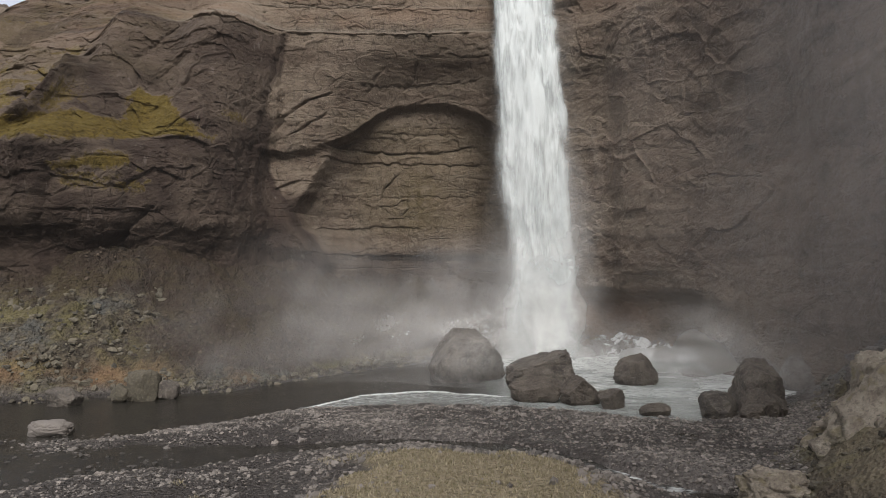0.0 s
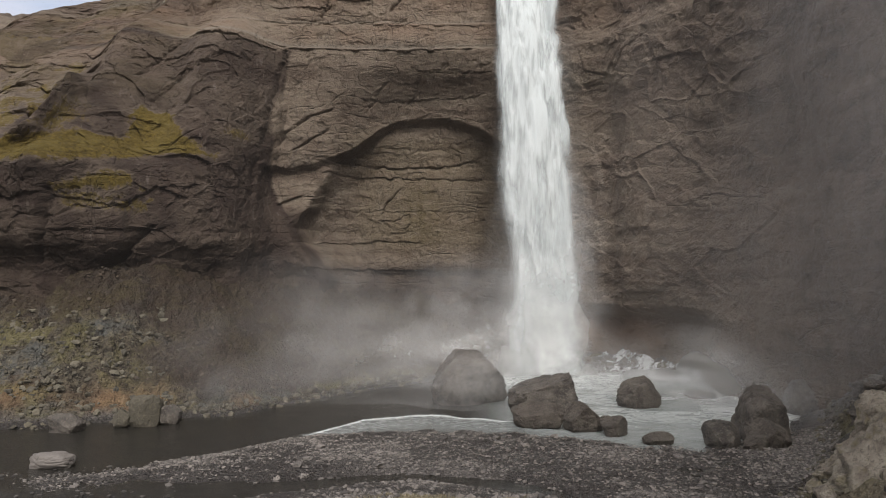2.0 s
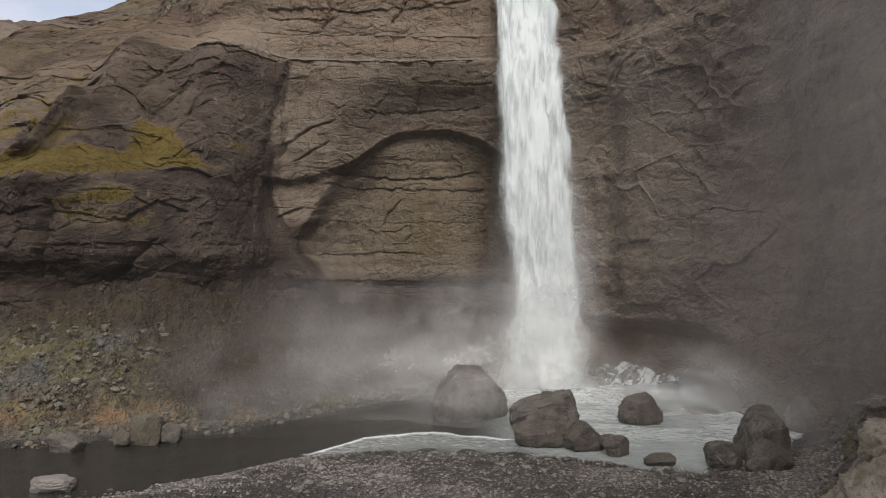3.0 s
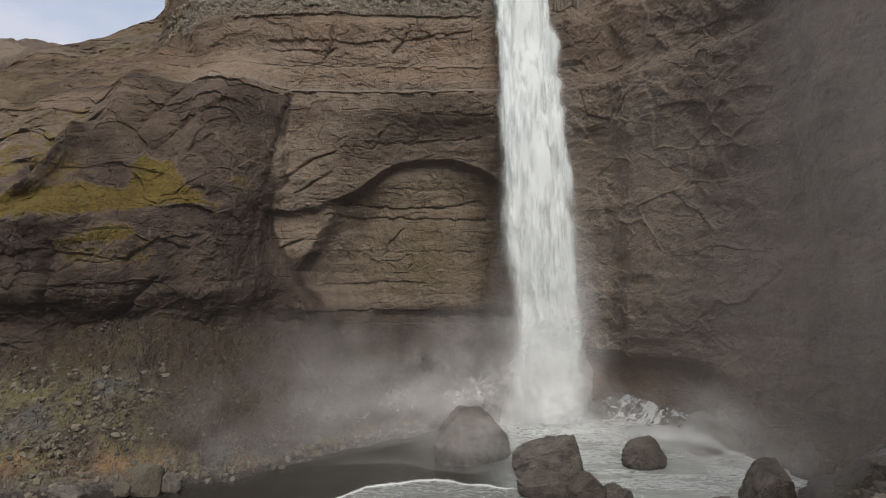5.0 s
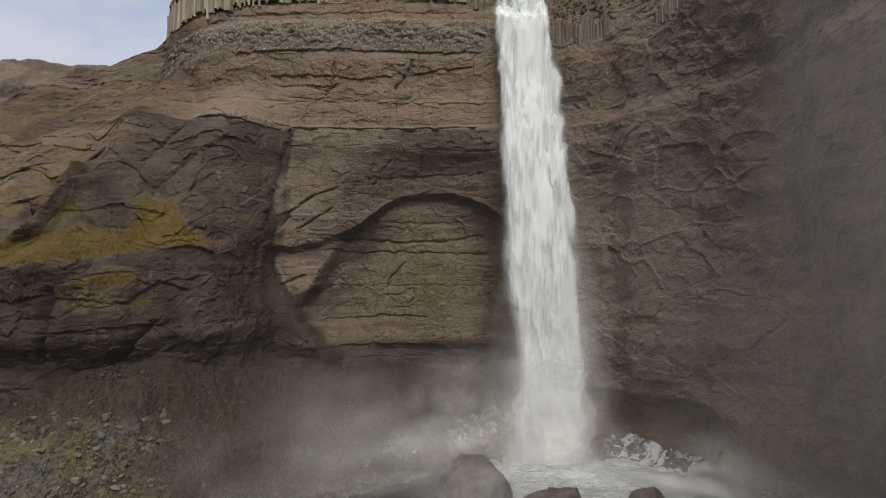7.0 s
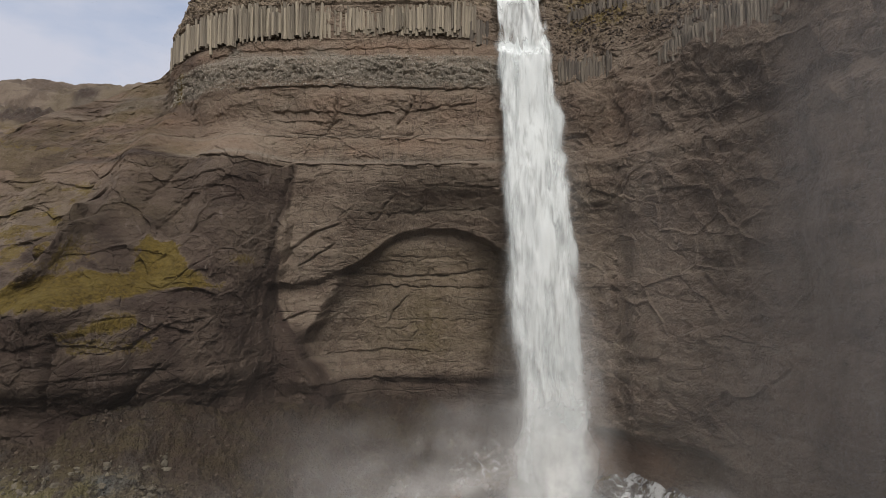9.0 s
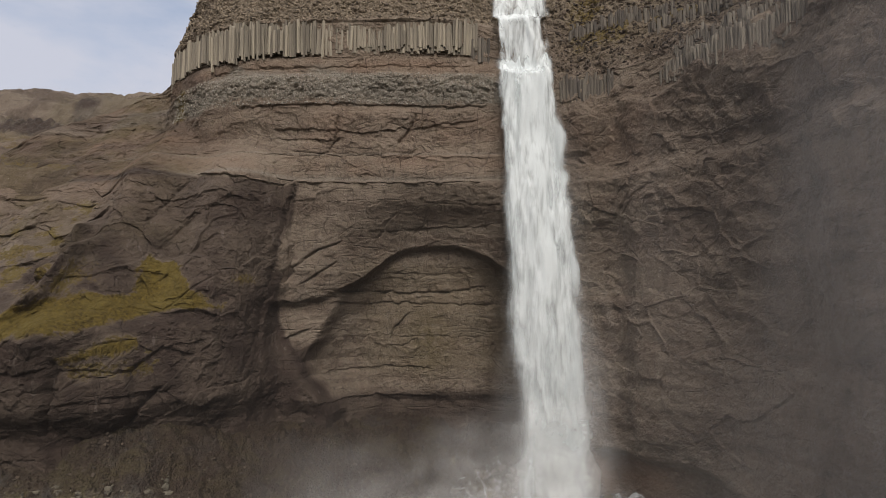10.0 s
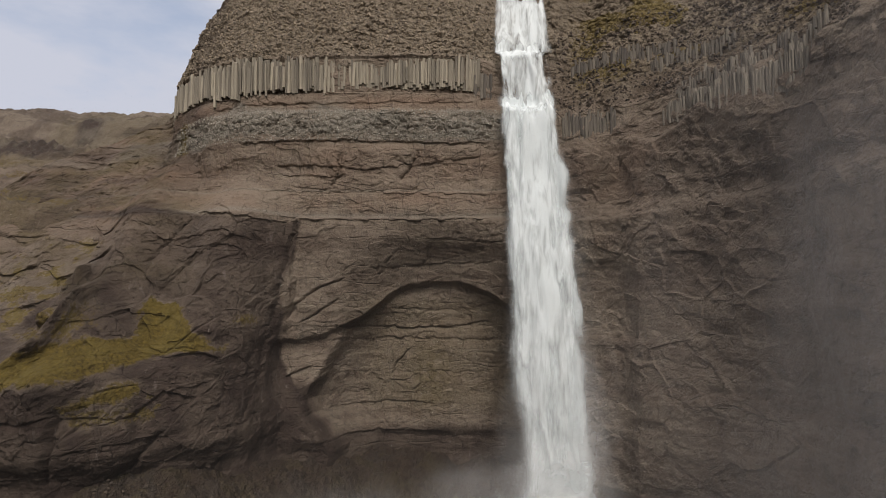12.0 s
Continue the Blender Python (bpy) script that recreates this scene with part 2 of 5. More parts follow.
    mosscol = n.mix(n.ramp(patch, 0.45, 0.62, 0, 0.6), mosscol, (0.13, 0.098, 0.026))
    c = n.mix(mossmask, c, mosscol)
    rough = n.math("SUBTRACT", 0.92, n.math("MULTIPLY", wet_shade, n.ramp(mid, 0.3, 0.7, 0.05, 0.28)))
    chunk = n.voronoi(0.75, "F1", n.mix(0.35, n.co, n.node("ShaderNodeTexNoise", Vector=n.co, Scale=0.7, Detail=4.0).outputs[1], "ADD"))
    h = n.math("ADD", n.math("MULTIPLY", mid, 1.0), n.math("MULTIPLY", fine, 0.4))
    h = n.math("ADD", n.math("SUBTRACT", h, n.math("MULTIPLY", n.math("MAXIMUM", crack, joint), 0.25)), n.math("ADD", n.math("MULTIPLY", chunk.outputs[0], 0.22), n.math("MULTIPLY", thin, 0.15)))
    return n.done(c, rough, n.bump(h, 0.95, 1.0), **{"Specular IOR Level": 0.2})


def boulder_material():
    n = Nodes("wet_basalt")
    mid, fine = n.noise(0.5, 6, 0.6), n.noise(4.0, 6, 0.7)
    c = n.mix(n.ramp(mid, 0.35, 0.65), (0.05, 0.043, 0.038), (0.165, 0.142, 0.12))
    c = n.mix(n.ramp(fine, 0.52, 0.64, 0, 0.5), c, (0.28, 0.245, 0.2))
    info = n.node("ShaderNodeObjectInfo").outputs["Random"]
    c = n.mix(n.ramp(info, 0, 1, 0.0, 0.35), c, (0.1, 0.075, 0.055))
    h = n.math("ADD", mid, n.math("MULTIPLY", fine, 0.4))
    return n.done(c, n.ramp(fine, 0.3, 0.7, 0.45, 0.85), n.bump(h, 0.8, 1.0))


def stone_material():
    n = Nodes("grey_stone")
    isl = n.node("ShaderNodeNewGeometry").outputs["Random Per Island"]
    info = n.node("ShaderNodeObjectInfo").outputs["Random"]
    tint = n.math("FRACT", n.math("ADD", isl, info))
    fine = n.noise(5.0, 5, 0.65)
    c = n.mix(tint, (0.065, 0.058, 0.054), (0.24, 0.212, 0.19))
    c = n.mix(n.ramp(fine, 0.5, 0.75, 0, 0.5), c, (0.22, 0.19, 0.15))
    return n.done(c, n.ramp(fine, 0.3, 0.7, 0.5, 0.9), n.bump(fine, 0.1, 0.8))


def scree_stone_material(name="scree_stone", low=(0.04, 0.035, 0.028), high=(0.14, 0.122, 0.088), fleck=(0.18, 0.156, 0.105)):
    n = Nodes(name)
    isl = n.node("ShaderNodeNewGeometry").outputs["Random Per Island"]
    fine = n.noise(4.0, 6, 0.7)
    c = n.mix(isl, low, high)
    c = n.mix(n.ramp(fine, 0.5, 0.6, 0, 0.4), c, fleck)
    return n.done(c, 0.9, n.bump(fine, 0.2, 1.0))


def column_material(name="basalt_columns", low=(0.12, 0.102, 0.078), high=(0.31, 0.268, 0.2)):
    n = Nodes(name)
    info = n.node("ShaderNodeObjectInfo").outputs["Random"]
    fine, streak = n.noise(2.5, 6, 0.65), n.noise(1.0, 5, 0.6, n.scaled((2.2, 2.2, 0.25)))
    c = n.mix(info, low, high)
    c = n.mix(n.ramp(streak, 0.5, 0.68, 0, 0.7), c, (0.085, 0.075, 0.062))
    c = n.mix(n.ramp(fine, 0.6, 0.75, 0, 0.4), c, (0.3, 0.24, 0.12))
    return n.done(c, 0.9, n.bump(n.math("ADD", fine, streak), 0.15, 0.8))


def ground_material():
    n = Nodes("gravel_and_scree")
    big, mid, fine = n.noise(0.12, 5), n.noise(0.9, 6, 0.65), n.noise(6.0, 5, 0.7)
    stones = n.voronoi(2.6)
    small = n.voronoi(6.5)
    c = n.mix(stones.outputs["Color"], (0.06, 0.053, 0.05), (0.17, 0.153, 0.142))
    c = n.mix(n.ramp(fine, 0.5, 0.72, 0, 0.6), c, (0.17, 0.15, 0.13))
    scree = n.mix(n.ramp(mid, 0.35, 0.65), (0.036, 0.03, 0.023), (0.125, 0.105, 0.075))
    scree = n.mix(n.ramp(big, 0.52, 0.62), scree, n.mix(mid, (0.05, 0.05, 0.047), (0.13, 0.13, 0.118)))
    scree = n.mix(n.ramp(n.noise(0.14, 6, 0.65), 0.48, 0.58, 0, 0.8), scree, n.mix(mid, (0.085, 0.08, 0.038), (0.18, 0.155, 0.07)))
    clump = n.noise(0.7, 10, 0.74, None, 0.5)
    scree = n.mix(n.ramp(clump, 0.54, 0.64, 0, 0.7), scree, (0.17, 0.145, 0.09))
    scree = n.mix(n.ramp(clump, 0.47, 0.38, 0, 0.85), scree, (0.026, 0.021, 0.016))
    scree = n.mix(n.attr("rust"), scree, n.mix(mid, (0.15, 0.085, 0.045), (0.25, 0.15, 0.08)))
    c = n.mix(n.attr("scree"), c, scree)
    grass = n.mix(n.noise(1.2, 6, 0.7), (0.13, 0.108, 0.066), (0.34, 0.285, 0.2))
    c = n.mix(n.attr("grass"), c, grass)
    # wet ground tone, which also holds the shade painted on the upper scree
    wet_shade = n.attr("wet_shade")
    c = n.mix(wet_shade, c, n.mix(0.82, c, n.mix(n.attr("scree"), (0.026, 0.022, 0.02), (0.034, 0.021, 0.014))))
    rough = n.math("SUBTRACT", 0.93, n.math("MULTIPLY", wet_shade, n.ramp(n.attr("scree"), 0, 1, 0.6, 0.2)))
    h = n.math("ADD", n.math("MULTIPLY", mid, 0.8), n.math("ADD", n.math("MULTIPLY", stones.outputs[0], 0.8), n.math("MULTIPLY", small.outputs[0], 0.3)))
    return n.done(c, rough, n.bump(h, 0.55, 1.0), **{"Specular IOR Level": 0.22})


def water_material():
    n = Nodes("river_water")
    foam, milk = n.attr("foam"), n.attr("milk")
    c = n.mix(n.noise(0.2, 4), (0.016, 0.015, 0.013), (0.034, 0.031, 0.026))
    c = n.mix(milk, c, n.mix(n.noise(0.7, 5, 0.7, n.scaled((0.5, 1.4, 1))), (0.2, 0.216, 0.206), (0.46, 0.485, 0.47)))
    froth = n.math("MULTIPLY", foam, n.ramp(n.noise(1.3, 7, 0.75, n.scaled((0.5, 1.2, 1)), 1.2), 0.42, 0.6))
    froth = n.math("MAXIMUM", froth, n.ramp(foam, 1.15, 1.5))
    c = n.mix(froth, c, (0.75, 0.77, 0.76))
    ripple = n.math("ADD", n.noise(2.0, 5, 0.6, n.scaled((0.7, 1.6, 1)), 0.5), n.math("MULTIPLY", froth, 0.8))
    return n.done(c, n.ramp(froth, 0, 1, 0.16, 0.8), n.bump(ripple, 0.14, 0.8))


def fall_material(name, wide, tall, low, high, strength, color=(0.79, 0.82, 0.83)):
    n = Nodes(name)
    v = n.scaled((wide, wide, tall))
    a = n.noise(1.0, 3, 0.5, v, 0.35)
    b = n.noise(3.1, 5, 0.62, v, 0.25)
    both = n.math("ADD", n.math("MULTIPLY", a, 0.6), n.math("MULTIPLY", b, 0.4))
    dens = n.attr("dens")
    alpha = n.ramp(n.math("ADD", both, n.math("MULTIPLY", n.math("SUBTRACT", dens, 0.5), 0.55)), low, high, 0.0, strength)
    alpha = n.math("MULTIPLY", alpha, n.ramp(dens, 0.0, 0.5))
    return n.veil(alpha, color, 0.15, n.bump(both, 1.2, 0.4))


def mist_material(name="spray_mist", thin=0.3, color=(0.9, 0.89, 0.875), coarse=0.06):
    n = Nodes(name)
    puff = n.noise(coarse, 6, 0.6, n.scaled((1.0, 1.0, 1.1)), 0.8)
    wisp = n.noise(coarse * 4, 6, 0.6, n.scaled((1.0, 1.0, 0.8)), 1.0)
    k = n.math("ADD", n.math("MULTIPLY", puff, 0.72), n.math("MULTIPLY", wisp, 0.28))
    alpha = n.math("MULTIPLY", n.attr("dens"), n.ramp(k, 0.33, 0.64, thin, 1.0))
    return n.veil(alpha, color, 0.2)


ROCK, BASALT, STONE, COLUMN = cliff_material(), boulder_material(), stone_material(), column_material()
SCREE_STONE = scree_stone_material()
RIVER_STONE = scree_stone_material("wet_river_stone", (0.024, 0.021, 0.019), (0.1, 0.088, 0.08), (0.15, 0.135, 0.12))
WET_SCREE = scree_stone_material("wet_scree_stone", (0.024, 0.017, 0.013), (0.085, 0.062, 0.044), (0.12, 0.092, 0.065))


def outcrop_material():
    n = Nodes("mossy_outcrop")
    mid, fine = n.noise(0.8, 7, 0.7), n.noise(3.5, 7, 0.75)
    c = n.mix(n.ramp(mid, 0.35, 0.65), (0.24, 0.2, 0.16), (0.48, 0.415, 0.33))
    c = n.mix(n.ramp(fine, 0.52, 0.6, 0, 0.5), c, (0.075, 0.062, 0.052))
    c = n.mix(n.ramp(n.noise(0.5, 6, 0.7), 0.53, 0.62, 0, 0.6), c, n.mix(fine, (0.15, 0.122, 0.06), (0.34, 0.285, 0.15)))
    return n.done(c, 0.92, n.bump(n.math("ADD", mid, n.math("MULTIPLY", fine, 0.6)), 0.7, 1.0))


OUTCROP = outcrop_material()
GROUND, WATER, MIST = ground_material(), water_material(), mist_material()
POOL_SPRAY = mist_material("pool_spray", 0.6, (0.9, 0.89, 0.875), 0.03)
HAZE = mist_material("spray_haze", 0.93, (0.9, 0.865, 0.86), 0.025)


def white_water_material():
    n = Nodes("white_water")
    speck = n.noise(4.5, 10, 0.85)
    alpha = n.ramp(n.math("ADD", speck, n.math("MULTIPLY", n.attr("dens"), 0.35)), 0.68, 0.82, 0.0, 0.8)
    return n.veil(alpha, (0.85, 0.86, 0.86), 0.1, n.bump(speck, 0.4, 1.0))


SPLASH = white_water_material()
# core tinted darker than the front: shade between the plumes put into its colour
FALL_CORE = fall_material("falling_water_core", 0.3, 0.03, 0.08, 0.5, 0.95, (0.6, 0.64, 0.645))
FALL_FRONT = fall_material("falling_water_front", 0.34, 0.05, 0.4, 0.62, 0.93, (0.71, 0.745, 0.745))


# ---- the cliff: plan line and face ----
WALL = 147.0
RIGHT_X = [20, 26, 32, 40, 48, 53, 56.5, 60, 62.5, 63, 62, 64, 70]
RIGHT_Y = [147, 145.5, 141.5, 134.0, 123.5, 114.5, 103, 88, 70, 45, 15, -30, -90]
arc = np.concatenate([[0], np.cumsum(np.hypot(np.diff(RIGHT_X), np.diff(RIGHT_Y)))])
S_END = arc[-1]


def plan(s):
    """Plan place and outward direction at s metres along the wall; s = 20 is behind the fall and x = s to the west of it."""
    t = np.clip(s - 20, 0, S_END)
    x = np.where(s < 20, s, np.interp(t, arc, RIGHT_X))
    y = np.where(s < 20, WALL, np.interp(t, arc, RIGHT_Y))
    d = 6.0
    xa, xb = (np.where(q < 20, q, np.interp(np.clip(q - 20, 0, S_END), arc, RIGHT_X)) for q in (s - d, s + d))
    ya, yb = (np.where(q < 20, WALL, np.interp(np.clip(q - 20, 0, S_END), arc, RIGHT_Y)) for q in (s - d, s + d))
    tx, ty = xb - xa, yb - ya
    length = np.hypot(tx, ty)
    return x, y, ty / length, -tx / length


def crest(s):
    """Height of the cliff's upper edge."""
    z = np.interp(s, [-135, -115, -98, -88, -79.5, -75, -68, -64, 60, 110, 260], [60, 84, 97, 102, 105, 109, 131, 137, 137, 128, 122])
    return z


def alcove_edge(z):
    """Western edge of the deep alcove."""
    return np.interp(z, [20, 23.9, 26.4, 28, 31.3, 35.1, 39, 42.3, 46.2, 47.0, 47.6], [-27, -29.1, -30.7, -32.5, -33.4, -31.8, -29.5, -27.6, -25.4, -25.2, -45]) + 0.35 * vnoise(z * 0.5, 0, 0, 4)


def crease(z):
    """Line along which the dark buttress meets the paler wall."""
    return np.interp(z, [20, 23.9, 26.4, 28, 31.3, 34, 37, 39.5, 41, 46, 51, 56, 61, 66, 72], [-28.5, -29.6, -31.2, -33.0, -34.2, -35.6, -37.6, -38.8, -39.2, -39.2, -39.0, -38.8, -37.9, -37, -35.6])


def face(s, z):
    """How far the rock stands out from the plan line towards the open canyon, and its surface masks."""
    west, east = step(22, 14, s), step(20, 28, s)
    x = s
    # the upper wall turns back at its western corner
    back = np.where(x < -40, 0.022 * np.clip(-42.5 - x, 0, 35) ** 2 + 1.0 * np.clip(-75 - x, 0, 100), 0.0)
    wall = WALL + back
    wall = wall + 1.9 * step(71.3, 72.6, z) - 1.2 * step(55, 71.5, z) + 0.5 * step(77.6, 78.3, z) - 1.0 * step(82, 89, z) + 0.8 * step(96.0, 97.6, z)
    wall = wall + 0.62 * np.clip(z - 109.0, 0, 40) + 1.0 * step(100.9, 101.3, z) * step(109.9, 109.1, z) * step(6, 4, x)
    # the big western buttress
    base = np.where(x > -68, 108 + 0.95 * (x + 66), 106.1 - 0.1 * (x + 68))
    base = base + 1.6 * np.sin(x * 0.31) * step(30, 45, z) + 7.0 * step(38, 48, z) * step(-50, -60, x)
    k = np.clip(0.33 + (-45 - x) * 0.02, 0.2, 1.1)
    butt = base + np.clip(z - 40, 0, 80) * k + 1.1 * np.clip(z - 72, 0, 60) * step(-86, -54, x) + 5.0 * step(27.5, 20.5, z) + 3.0 * step(-44, -37, x) + 2.5 * np.clip(x + 36.5, 0, 60) + 9 * step(-44.5, -38.0, x + 1.6 * vnoise(z * 0.13, 0, 0, 17) + 0.1 * (z - 35)) * step(60, 38, z)
    y = softmin(wall, butt, np.where(z > 72, 5.0, 2.2))
    # twin knobs on the buttress
    y = y - 6.5 * (0.8 + 0.4 * vnoise(x / 2.2, 0, z / 2.8, 5)) * np.exp(-((x - np.interp(z, [40, 47, 60, 64], [-79, -75, -73.5, -73])) / 2.0) ** 2) * step(40, 50, z) * step(62.5, 59.5, z)
    y = y - 6.0 * (0.8 + 0.4 * vnoise(x / 2.0, 0, z / 2.4, 6)) * np.exp(-((x - np.interp(z, [40, 42, 46.5, 57.5, 62], [-79, -76, -72.5, -68.3, -67])) / 1.7) ** 2) * step(40, 46, z) * step(58.5, 55.5, z)
    # slanting overhang that runs down to the west from the arch, and the alcove below it
    lip = np.interp(x, [-42, -39, -34, -31.4, -26, -20.8, -15.5, -11.4, -6, -0.7, 3.3, 8.7, 13], [44, 44.4, 44.9, 45.4, 47.2, 50.2, 54.9, 56.9, 57.5, 57.7, 57, 54.6, 51.0]) + 0.3 * vnoise(x / 2.5, 0, 0, 3)
    shallow = step(0.5, -1.2, z - lip) * step(-43, -39, x)
    left = alcove_edge(z)
    deep = step(-0.6, 1.6, x - left) * step(0.4, -0.8, z - lip)
    sink = np.interp(x, [-36, -30, -21, -14, -5, 6, 13, 18], [0, 0.8, 6.0, 9.5, 10.0, 8.5, 6.0, 3.0])
    roll = step(17.0, -1.0, z - lip)
    y = y + sink * roll + shallow * 2.0 * west + deep * (12.8 - sink + np.clip(46 - z, -8, 20) * 0.12) * np.interp(x - left, [0, 9], [0.36, 1]) * np.interp(lip - z, [0, 7], [0.55, 1]) * step(20, 15, x)
    # dark toe of the buttress beside the alcove's foot
    y = y - 3.2 * step(38, 28, z) * step(-43, -39, x) * step(0.4, -1.6, x - left) * west
    y = y + 1.5 * step(23.5, 20, z) * step(-40, -34, x) * west
    out_west = WALL - y
    # the eastern amphitheatre
    t = s - 20
    e = -2.5 * step(86, 99, z) - 0.45 * np.clip(z - 99, 0, 40) - 6.0 * step(15, 11, z) * step(8, 14, t) * step(46, 32, t) + 1.2 * step(74, 71, z)
    brow = 88 + 0.33 * np.clip(t - 24, 0, 30) + 3.0 * np.sin(t * 0.16)
    e = e + 2.2 * step(brow + 1.2, brow - 1.2, z) * step(16, 24, t)
    e = e + 1.5 * vnoise(t * 0.07, z * 0.03, 0, 8) + 1.0 * step(71.4, 70.6, z) * step(40, 22, t) - 0.7 * step(70.6, 52, z) * step(40, 22, t)
    rib = ridged((t + 0.9 * (z - 70)) / 17, 0 * t, (z - 0.4 * t) / 46, 3, 57)
    e = e + 1.0 * rib * step(22, 36, t) * step(90, 82, z) * (0.45 + 0.55 * step(30, 55, z))
    e = e - 2.6 * step(-1.2, 1.0, z - 97.2 - 2.0 * np.sin(t * 0.21 + 1)) * step(16, 24, t)
    # gully of the fall
    gully = bell(s, 15.5, 11.5)
    gy = -gully * (1.5 * step(90, 98, z) + 0.3 * np.clip(z - 96, 0, 40))
    return out_west * west + e * east + gy, west, east


def ledge(s, z, xs, zs, depth, reach=1.6, seed=0):
    """Rock cut back below a line that runs along the wall, sharp at its upper edge."""
    t = np.interp(s, xs, zs) + 0.3 * vnoise(s / 1.7, 0, 0, 300 + seed) + 0.15 * vnoise(s / 0.6, 0, 0, 301 + seed) - z
    ends = step(xs[0], xs[0] + 1.5, s) * step(xs[-1], xs[-1] - 1.5, s)
    return -depth * ends * step(0, 0.22, t) * np.exp(-np.clip(t, 0, 50) / reach)


def fissure(s, z, zs, xs, depth, width=0.3, side=0.0, seed=0):
    """A steep cleft; with side, the rock on its east stands back as well."""
    t = s - np.interp(z, zs, xs) + 0.35 * vnoise(z / 1.6, 0, 0, 320 + seed) + 0.15 * vnoise(z / 0.5, 0, 0, 321 + seed)
    ends = step(zs[0], zs[0] + 1.2, z) * step(zs[-1], zs[-1] - 1.2, z)
    return -ends * (depth * np.exp(-(t / width) ** 2) + side * step(-0.15, 0.15, t) * np.exp(-np.clip(t, 0, 50) / 2.5))


def carving(s, z):
    """The marked ledges and clefts of the northern wall."""
    d = ledge(s, z, [-27, -15, -2, 9], [47.0, 47.4, 47.2, 48.8], 0.9, 1.2, 1) + ledge(s, z, [-29, -15, 10], [44.4, 44.8, 44.0], 0.6, 1.5, 2)
    d = d + ledge(s, z, [-30, -15, 9], [36.4, 36.7, 36.3], 0.35, 0.8, 3) + ledge(s, z, [-31, -18, -5], [28.5, 29.1, 28.9], 0.6, 1.2, 4)
    d = d + ledge(s, z, [-32, -18, -1], [22.4, 22.2, 21.8], 0.8, 1.5, 5) + ledge(s, z, [-15, -10, 6], [51.5, 51.7, 51.7], 0.35, 0.8, 6)
    d = d + fissure(s, z, [34.9, 38.0, 40.7, 42.5], [-16.0, -14.7, -12.2, -9.9], 0.5, 0.3, 0.35, 1) + ledge(s, z, [-16.5, -13, -8.5], [34.6, 34.4, 36.0], 0.6, 0.8, 7)
    d = d + fissure(s, z, [31.3, 33.5, 36.0], [-10.2, -8.8, -9.2], 0.5, 0.25, 0.3, 2) + ledge(s, z, [-14, -12, -8.5], [31.2, 31.2, 31.9], 0.5, 0.8, 8)
    d = d + fissure(s, z, [28, 35, 44, 52.5, 58.6, 65, 72], [-42.3, -42.0, -40.6, -39.1, -38.1, -37.0, -35.6], 0.9, 0.4, 0.5, 3)
    d = d + fissure(s, z, [48.5, 51.8, 56.2, 58.7], [-37.7, -35.9, -30.9, -24.7], 0.8, 0.5, 0.3, 4) + fissure(s, z, [48, 50.6, 54.3], [-34.8, -31.0, -26.1], 0.6, 0.4, 0.3, 5)
    d = d + ledge(s, z, [-38, -35, -31.5], [36.3, 37.9, 39.6], 0.9, 1.8, 9)
    d = d + fissure(s, z, [60.6, 65.2, 68.7, 72], [-62.7, -60.6, -58.9, -57], 0.6, 0.3, 0.4, 6) + fissure(s, z, [55, 60, 66], [-69, -69.6, -70.2], 0.5, 0.3, 0.2, 7)
    d = d + ledge(s, z, [-76, -68, -62, -55], [50.6, 49.6, 51.2, 50.4], 0.5, 1.5, 10) + ledge(s, z, [-84, -72, -67, -57], [34.6, 33.2, 34.2, 33.0], 0.7, 1.5, 11)
    d = d + ledge(s, z, [-66, -58, -51], [28.4, 28.9, 29.4], 0.7, 1.5, 12) + fissure(s, z, [21, 25.5, 30.1], [-61.5, -57.0, -53.4], 1.2, 0.6, 1.2, 8)
    d = d + fissure(s, z, [27, 35.6, 42], [-46.0, -45.2, -45.4], 0.6, 0.4, 0.4, 9) + ledge(s, z, [-55, -47, -40], [36.8, 37.8, 38.8], 0.6, 1.5, 13)
    d = d + fissure(s, z, [22, 28, 36], [-69, -66.5, -66], 1.0, 0.5, 0.8, 10) + ledge(s, z, [-80, -70, -62], [25.5, 25.0, 26.0], 1.0, 1.6, 14)
    d = d + ledge(s, z, [-42, -31, -21, -9, 6], [84.6, 84.3, 83.2, 84.6, 86.4], 0.6, 1.3, 15) + ledge(s, z, [-41, -31, -25], [82.5, 81.6, 82.2], 0.6, 1.2, 16)
    d = d + fissure(s, z, [78.5, 80.4, 84.3, 87], [-28.3, -27.7, -26.4, -26], 0.6, 0.3, 0.3, 11) + fissure(s, z, [80, 84, 88], [-13, -10, -8.5], 0.6, 0.35, 0.4, 12)
    d = d + ledge(s, z, [-56, -30, 0, 8], [78.5, 78.2, 77.7, 77.4], 0.5, 0.8, 17) + ledge(s, z, [-50, -35, 0, 8], [89.4, 89.9, 89.2, 89.2], 0.7, 1.2, 18)
    d = d + ledge(s, z, [-36, -15, 8], [71.6, 71.5, 71.8], 0.9, 2.5, 19) + ledge(s, z, [-56, -46, -37], [72.7, 71.2, 70.7], 0.9, 2.0, 20) + ledge(s, z, [-58, -25, 5], [98.9, 98.7, 99.2], 0.35, 0.8, 21)
    d = d + fissure(s, z, [58, 62, 66], [-18, -16, -13], 0.4, 0.3, 0.3, 13) + fissure(s, z, [60, 63, 67], [-10, -7, -5.5], 0.4, 0.3, 0.2, 14) + ledge(s, z, [-20, -8, 9], [61, 62.2, 62.5], 0.5, 1.5, 22)
    return d


SURFACE = {}


